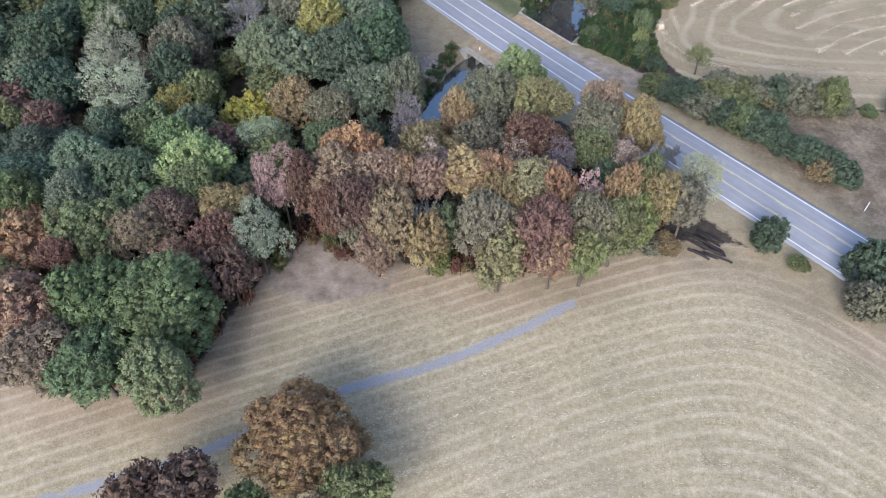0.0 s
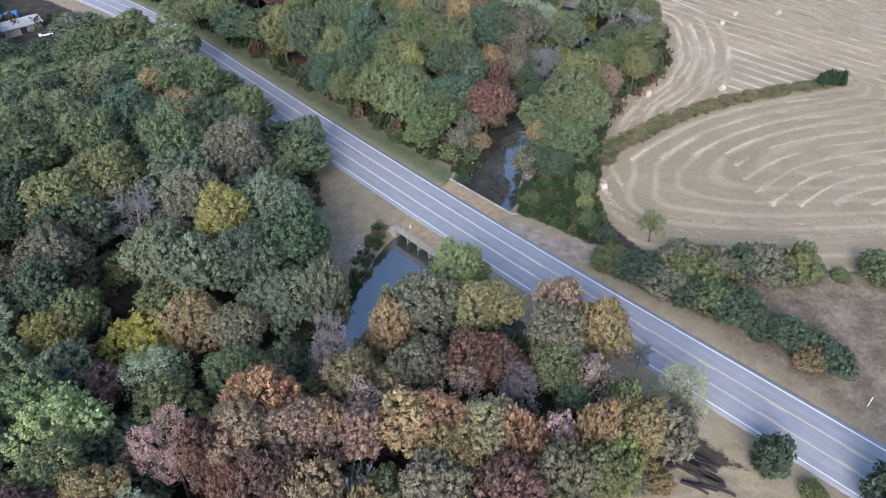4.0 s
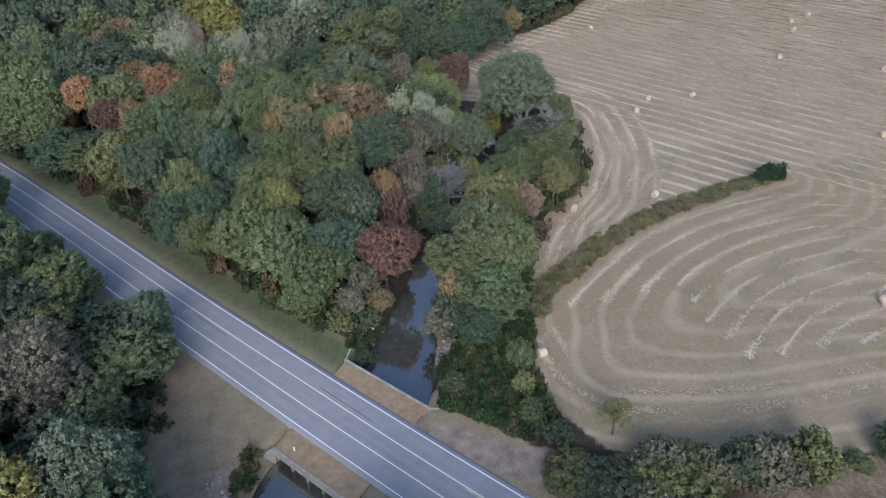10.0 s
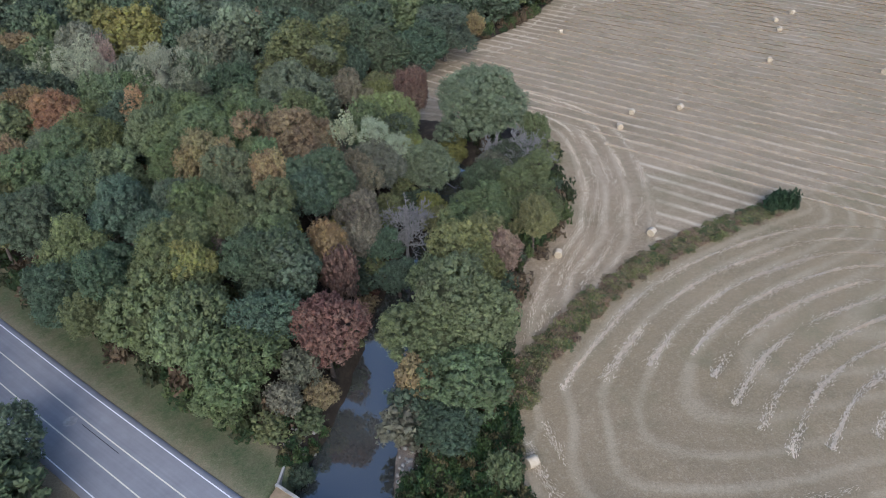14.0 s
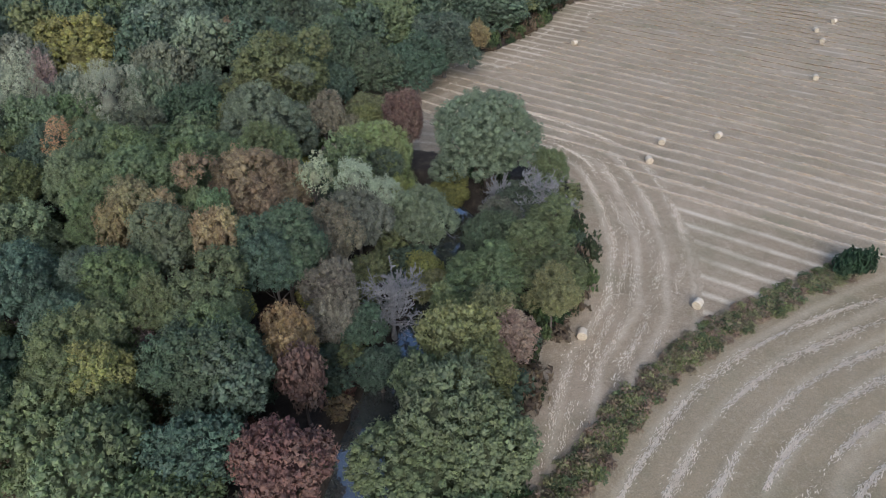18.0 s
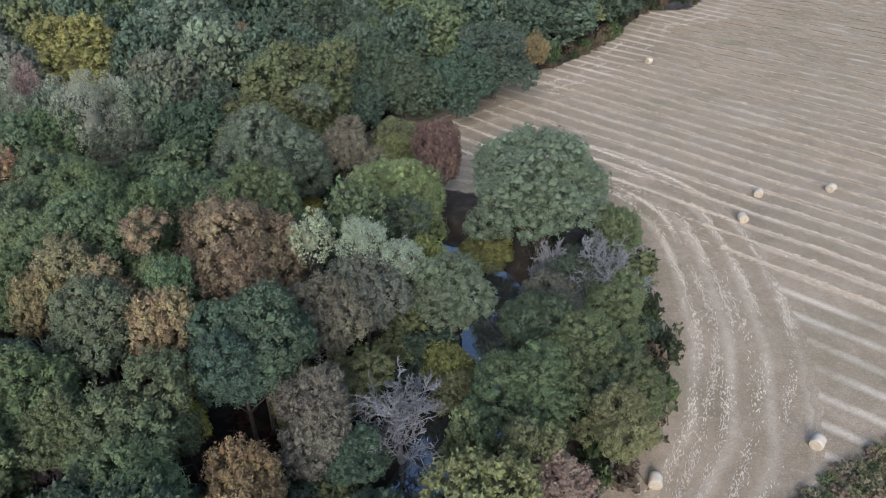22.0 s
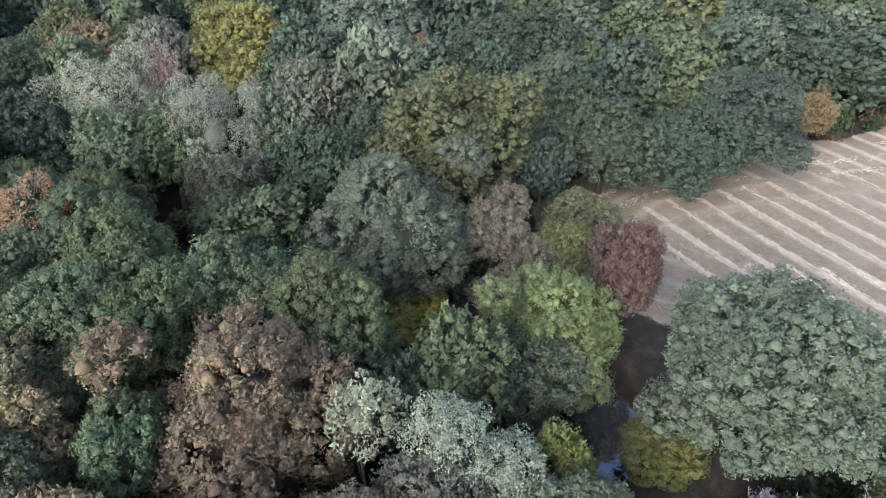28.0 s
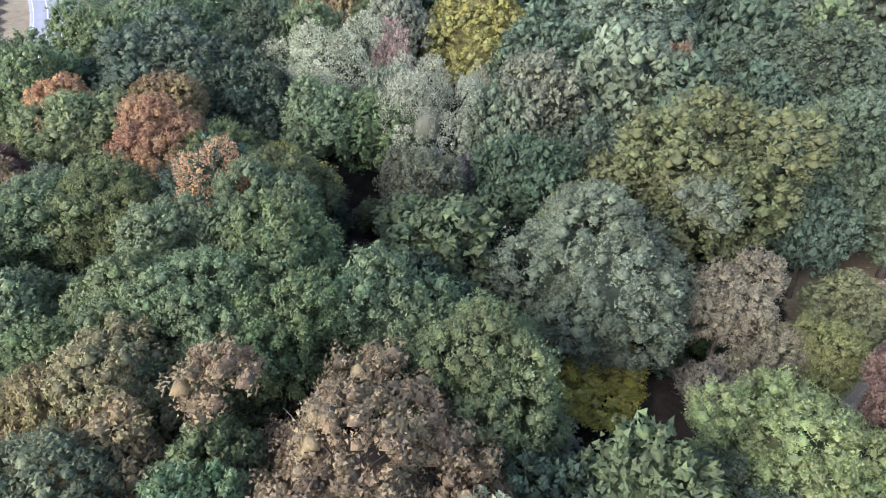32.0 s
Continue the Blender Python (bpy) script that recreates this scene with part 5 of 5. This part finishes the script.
def straw_rows():
    """Loose straw left in broken rows by the rake."""
    g = np.random.default_rng(9)
    V, F, n0 = [], [], 0

    def lay(line, per, wide, keep, size=1.0):
        nonlocal n0
        n = int(len(line) * per)
        if n < 3:
            return
        k = np.sort(g.uniform(0, len(line) - 1.01, n))
        i = k.astype(int)
        p = line[i, :2] + (line[i + 1, :2] - line[i, :2]) * (k - i)[:, None]
        t = unit(line[i + 1, :2] - line[i, :2])
        on = np.sin(k / 3.1 + g.uniform(0, 6)) + np.sin(k / 7.7 + g.uniform(0, 6)) + g.normal(0, 0.8, n) > keep
        p, t = p[on], t[on]
        p = p + np.stack([-t[:, 1], t[:, 0]], 1) * g.normal(0, wide, (len(p), 1))
        dd, _, _ = near(p, DIVIDE)
        ok = ((deep(p, HAY) > 2.0) & (dd > 3.6)) | (deep(p, MEADOW) > 2.5)
        p, t = p[ok], t[ok]
        if not len(p):
            return
        m = len(p)
        t = unit(t + g.normal(0, 0.35, t.shape))
        s = np.stack([-t[:, 1], t[:, 0]], 1)
        a, b = g.uniform(0.16, 0.52, (m, 1)) * size, g.uniform(0.04, 0.1, (m, 1)) * size
        z = rumple(p, 14, 0.22) + rumple(p, 4, 0.06, 3) if size > 1.0 or 0.65 < size < 0.95 else height(p)
        q = np.stack([np.c_[p - t * a, z + 0.03], np.c_[p + s * b, z + 0.05], np.c_[p + t * a, z + 0.03], np.c_[p - s * b, z + 0.09]], 1).reshape(-1, 3)
        o = n0 + 4 * np.arange(m)[:, None]
        V.append(q)
        F.append(np.concatenate([o + [0, 1, 2], o + [0, 2, 3]]))
        n0 += 4 * m
    # far field: straight rows
    u, v = np.array([0.586, -0.81]), np.array([0.81, 0.586])
    for c in np.arange(4.7 * 48, 560, 4.7):
        for lo, hi in ((-240, 60),):
            s = np.arange(lo, hi, 1.0)
            line = v * c + u * s[:, None] + np.stack([0 * s, 0.3 * np.sin(s / 40 + c)], 1)
            d, _, side = near(line, DIVIDE)
            line = line[(side > 0) | (line[:, 0] > 138)]
            line = line[(deep(line, HAY) > 13)] if len(line) else line
            lay(line, 24, 0.34, -0.4, 1.6)
            lay(line, 22, 0.15, -0.2, 1.9)
    # field inside the strip: rows that follow the strip and the headland
    n = normals(DIVIDE)
    long = smooth([(50, 150), (54, 160), (60, 168), (80, 181), (95, 187), (112, 190), (131, 190), (150, 182), (175, 165), (230, 120)], 1.0)
    ln = normals(long)
    for o in np.arange(5.2, 54, 4.5):
        line = long[:, :2] - ln * o
        line = line[(near(line, EDGE_HAY)[0] > 12) & (near(line, long)[0] > o - 0.4)]
        line = line[(line[:, 0] > 84) | (line[:, 1] > 162)]
        line = smooth([tuple(p) for p in line[::4]], 1.0) if len(line) > 12 else line
        lay(line, 30, 0.42, -0.2, 0.85)
        lay(line, 26, 0.18, 0.1, 0.95)
    en = normals(EDGE_HAY)
    for o in (2.2, 6.0):
        lay(smooth(EDGE_HAY[:, :2] + en * o, 1.0), 26, 0.4, 0.2, 0.7)
    # headland along the far woods
    rim = smooth(HAY[11:29], 1.0)
    rn = normals(rim)
    for o in (4.0, 7.5, 11.5):
        lay(smooth((rim[:, :2] + rn * o * (1 if deep(rim[60:61, :2] + rn[60:61] * 4, HAY)[0] > 0 else -1))[::5], 1.0), 8, 0.45, 0.5, 0.9)
    # turns near the creek wood
    for o in (3.5, 6, 9, 13.5, 18):
        lay(smooth([(56 + o, 172 + o * 0.2), (66 + o, 186), (78 + o, 197), (91 + o, 214), (98 + o, 236), (98 + o, 250), (84 + o, 276)], 1.0), 24, 0.34, 0.2, 0.7)
    # meadow before the woods
    for o in np.arange(-12, 44, 2.24):
        k = np.array([47 - 0.75 * o, 62 - 0.9 * o])
        a, c = np.array([-0.93, -0.35]), np.array([0.62, -0.78])
        line = smooth([k + a * 130, k + a * 60 + [0, 1.5], k + a * 22, k + (a + c) * 6.5, k + c * 20, k + c * 45, k + c * 90], 1.0)
        lay(line, 8, 0.4, 0.5, 0.6)
    tagged(new("straw", mesh_from("straw", np.concatenate(V), np.concatenate(F), [STRAW])), "pale broken rows of raked straw on the stubble", "straw", kind="stuff")
    print("straw", sum(len(f) for f in F))


straw_rows()


def bale_model():
    """A round bale lying on its side: wrapped roll, and two coiled ends."""
    g = np.random.default_rng(2)
    base = tagged(new("hay_bale"), "round straw-coloured hay bale lying on the stubble", "hay bale", "hay bales")
    r, w = 0.78, 0.74
    a = np.arange(28) * 2 * np.pi / 28
    rings = [(-w, r * 0.93), (-w + 0.07, r), (-w * 0.4, r * 1.015), (w * 0.4, r * 1.01), (w - 0.07, r), (w, r * 0.93)]
    v = np.concatenate([np.stack([np.full(28, x), q * np.cos(a) * (1 + 0.015 * g.normal(0, 1, 28)), r * 0.95 + np.maximum(q * np.sin(a), -r * 0.96)], 1) for x, q in rings])
    i = np.arange(6 * 28).reshape(6, 28)
    f = np.stack([i[:-1], np.roll(i[:-1], -1, 1), np.roll(i[1:], -1, 1), i[1:]], -1).reshape(-1, 4)
    part("roll", mesh_from("roll", v, f, [BALE], True), base)
    for sgn in (-1, 1):
        vs, n = [], 5
        for k in range(n):
            q = r * 0.93 * (1 - k / n)
            vs.append(np.stack([np.full(28, sgn * (w - 0.02 * (k % 2) + 0.01 * k)), q * np.cos(a), r * 0.95 + np.maximum(q * np.sin(a), -r * 0.96)], 1))
        vs.append(np.array([[sgn * w, 0, r * 0.95]]))
        v = np.concatenate(vs)
        i = np.arange(n * 28).reshape(n, 28)
        f = np.stack([i[:-1], np.roll(i[:-1], -1, 1), np.roll(i[1:], -1, 1), i[1:]], -1).reshape(-1, 4)
        cap = np.stack([i[-1], np.roll(i[-1], -1), np.full(28, n * 28)], 1)
        part("end", mesh_from("end", v, [f, cap], [BALE_END]), base, "coiled straw end")
    return base


_bale = bale_model()
for _i, (_x, _y, _a) in enumerate(((51.3, 151.6, 10), (77, 194, 60), (98, 194, 35), (119, 146, 80), (140, 244, 30), (126, 246, 50), (118, 239, 75), (139, 313, 20), (212, 288, 40), (218, 297, 70), (230, 302, 15), (188, 265, 55), (174, 204, 65), (213, 244.5, 25), (185, 206, 45), (226, 243, 5))):
    _m = pose(_x, _y, float(height([(_x, _y)])[0]) - 0.04, 0, 0, _a)
    if _i:
        copy_thing(_bale, _m)
    else:
        _bale.matrix_world = _m

# ---- small things ----


def log_pile():
    g = np.random.default_rng(4)
    for i in range(13):
        L, r = g.uniform(3.2, 5.2), g.uniform(0.15, 0.26)
        s = np.linspace(-0.5, 0.5, 7)
        v, f = tube(np.stack([s * L, 0.1 * np.sin(s * 5 + i), 0.05 * np.cos(s * 4 + i)], 1), r * (1.1 - 0.3 * (s + 0.5)), 9)
        caps = [np.arange(9)[::-1][None, :], (np.arange(9) + 54)[None, :]]
        ob = tagged(new("log", mesh_from("log", v, [f] + caps, [LOG])), "dark charred log in a loose pile", "log", "log pile")
        x, y = 43.5 + g.uniform(-2.0, 2.0), 80.2 + (i - 6) * 0.42
        ob.matrix_world = pose(x, y, float(height([(x, y)])[0]) + r + (0.42 if i % 3 == 1 else 0.0), 0, g.uniform(-3, 3), -38 + g.uniform(-14, 14))


log_pile()


def post(name, x, y, h, mat, label, category, cross=False):
    base = tagged(new(name), label, category)
    z = float(height([(x, y)])[0])
    v, f = tube([(0, 0, -0.3), (0, 0, h * 0.5), (0.02, 0, h)], [0.07, 0.065, 0.06], 8)
    part("pole", mesh_from("pole", v, [f, (np.arange(8) + 16)[None, :]], [mat]), base)
    if cross:
        v, f = tube([(0, 0, h * 0.55), (0.6, 0.5, h * 0.55), (1.2, 1.0, h * 0.5)], [0.05, 0.05, 0.05], 6)
        part("rail", mesh_from("rail", v, f, [mat]), base)
    base.location = (x, y, z)


def stones():
    """Pale broken stones along the creek banks by the culvert."""
    g = np.random.default_rng(33)
    bits, (v0, f0) = [], ICO[1]
    for x, y, n, sx, sy in ((-4, 133, 90, 2.2, 5), (22, 166, 50, 1.6, 3.5), (35, 157, 40, 1.4, 4)):
        p = np.array([x, y]) + g.normal(0, 1, (n, 2)) * [sx, sy]
        for (a, c), z in zip(p, height(p)):
            if z > -2.9:
                bits.append((v0 * g.uniform(0.15, 0.5) * g.uniform(0.6, 1.2, (len(v0), 3)) * [1, 1, 0.6] + [a, c, z + 0.05], f0))
    v, f = join(bits)
    tagged(new("bank_stones", mesh_from("bank_stones", v, f, [CONCRETE])), "pale broken stones on the creek bank", "stones", kind="stuff")


stones()


def driftwood(x, y, a, length, seed):
    tv, tf = trunk_bits(seed, length * 0.45, length, 5, 1, r0=0.16)
    ob = tagged(new("fallen_branch", mesh_from("fallen_branch", tv, tf, [BARK_PALE], True)), "bleached fallen branch lying in the creek", "branch", "driftwood")
    ob.matrix_world = pose(x, y, -2.75, 84, 0, a)


driftwood(39.5, 184, 60, 4.0, 3)
driftwood(34.5, 166.5, 110, 3.5, 5)
driftwood(68, 232, 20, 4.5, 7)
driftwood(46, 250, 80, 4.0, 9)

post("gate_post", 43.3, 130.6, 1.9, RED_METAL, "red metal gate post at the field entrance", "gate post", True)
post("gate_post", 42.2, 128.9, 1.5, RED_METAL, "red metal gate post at the field entrance", "gate post")
post("marker_post", 74.6, 88.4, 2.2, WHITE_METAL, "leaning white marker post by the road", "post")


def shed():
    """Farm shed in a clearing by the road, with a blue sheet and a parked car beside it."""
    base = tagged(new("shed"), "low farm shed with a pale sheet-metal roof", "shed")
    base.matrix_world = pose(-113, 268, 0, 0, 0, 38)
    part("wall", box_mesh("wall", [(-6, -4), (6, -4), (6, 4), (-6, 4)], -0.3, 2.7, CONCRETE), base)
    bm = bmesh.new()
    p = [bm.verts.new(c) for c in ((-6.6, -4.6, 2.6), (6.6, -4.6, 2.6), (6.6, 0, 3.9), (-6.6, 0, 3.9), (6.6, 4.6, 2.6), (-6.6, 4.6, 2.6))]
    bm.faces.new((p[0], p[1], p[2], p[3]))
    bm.faces.new((p[3], p[2], p[4], p[5]))
    bmesh.ops.solidify(bm, geom=bm.faces[:], thickness=0.08)
    me = bpy.data.meshes.new("roof")
    bm.to_mesh(me)
    me.materials.append(ROOF_METAL)
    part("roof", me, base)
    part("door", box_mesh("door", [(-1, -4.06), (1, -4.06), (1, -4.0), (-1, -4.0)], 0, 2.1, DARK_GLASS), base)
    t = tagged(new("tarpaulin"), "blue sheet covering a stack beside the shed", "tarpaulin")
    t.matrix_world = pose(-121, 280, 0, 0, 0, 20)
    part("cover", box_mesh("cover", [(-3, -2), (3, -2), (3, 2), (-3, 2)], -0.2, [1.4, 1.6, 1.9, 1.5], BLUE_METAL, 0.15), t)
    c = tagged(new("car"), "small white car parked by the shed", "car")
    c.matrix_world = pose(-103, 262, 0, 0, 0, 30)
    part("body", box_mesh("body", [(-2.1, -0.85), (2.1, -0.85), (2.1, 0.85), (-2.1, 0.85)], 0.3, 0.9, WHITE_METAL, 0.12), c)
    part("cabin", box_mesh("cabin", [(-1.3, -0.72), (0.9, -0.72), (0.9, 0.72), (-1.3, 0.72)], 0.86, 1.45, DARK_GLASS, 0.16), c)
    for x in (-1.3, 1.3):
        for y in (-0.8, 0.8):
            v, f = tube([(x, y - 0.1, 0.32), (x, y + 0.1, 0.32)], [0.32, 0.32], 14)
            part("wheel", mesh_from("wheel", v, [f, np.arange(14)[::-1][None, :], (np.arange(14) + 14)[None, :]], [RUBBER]), c)


shed()
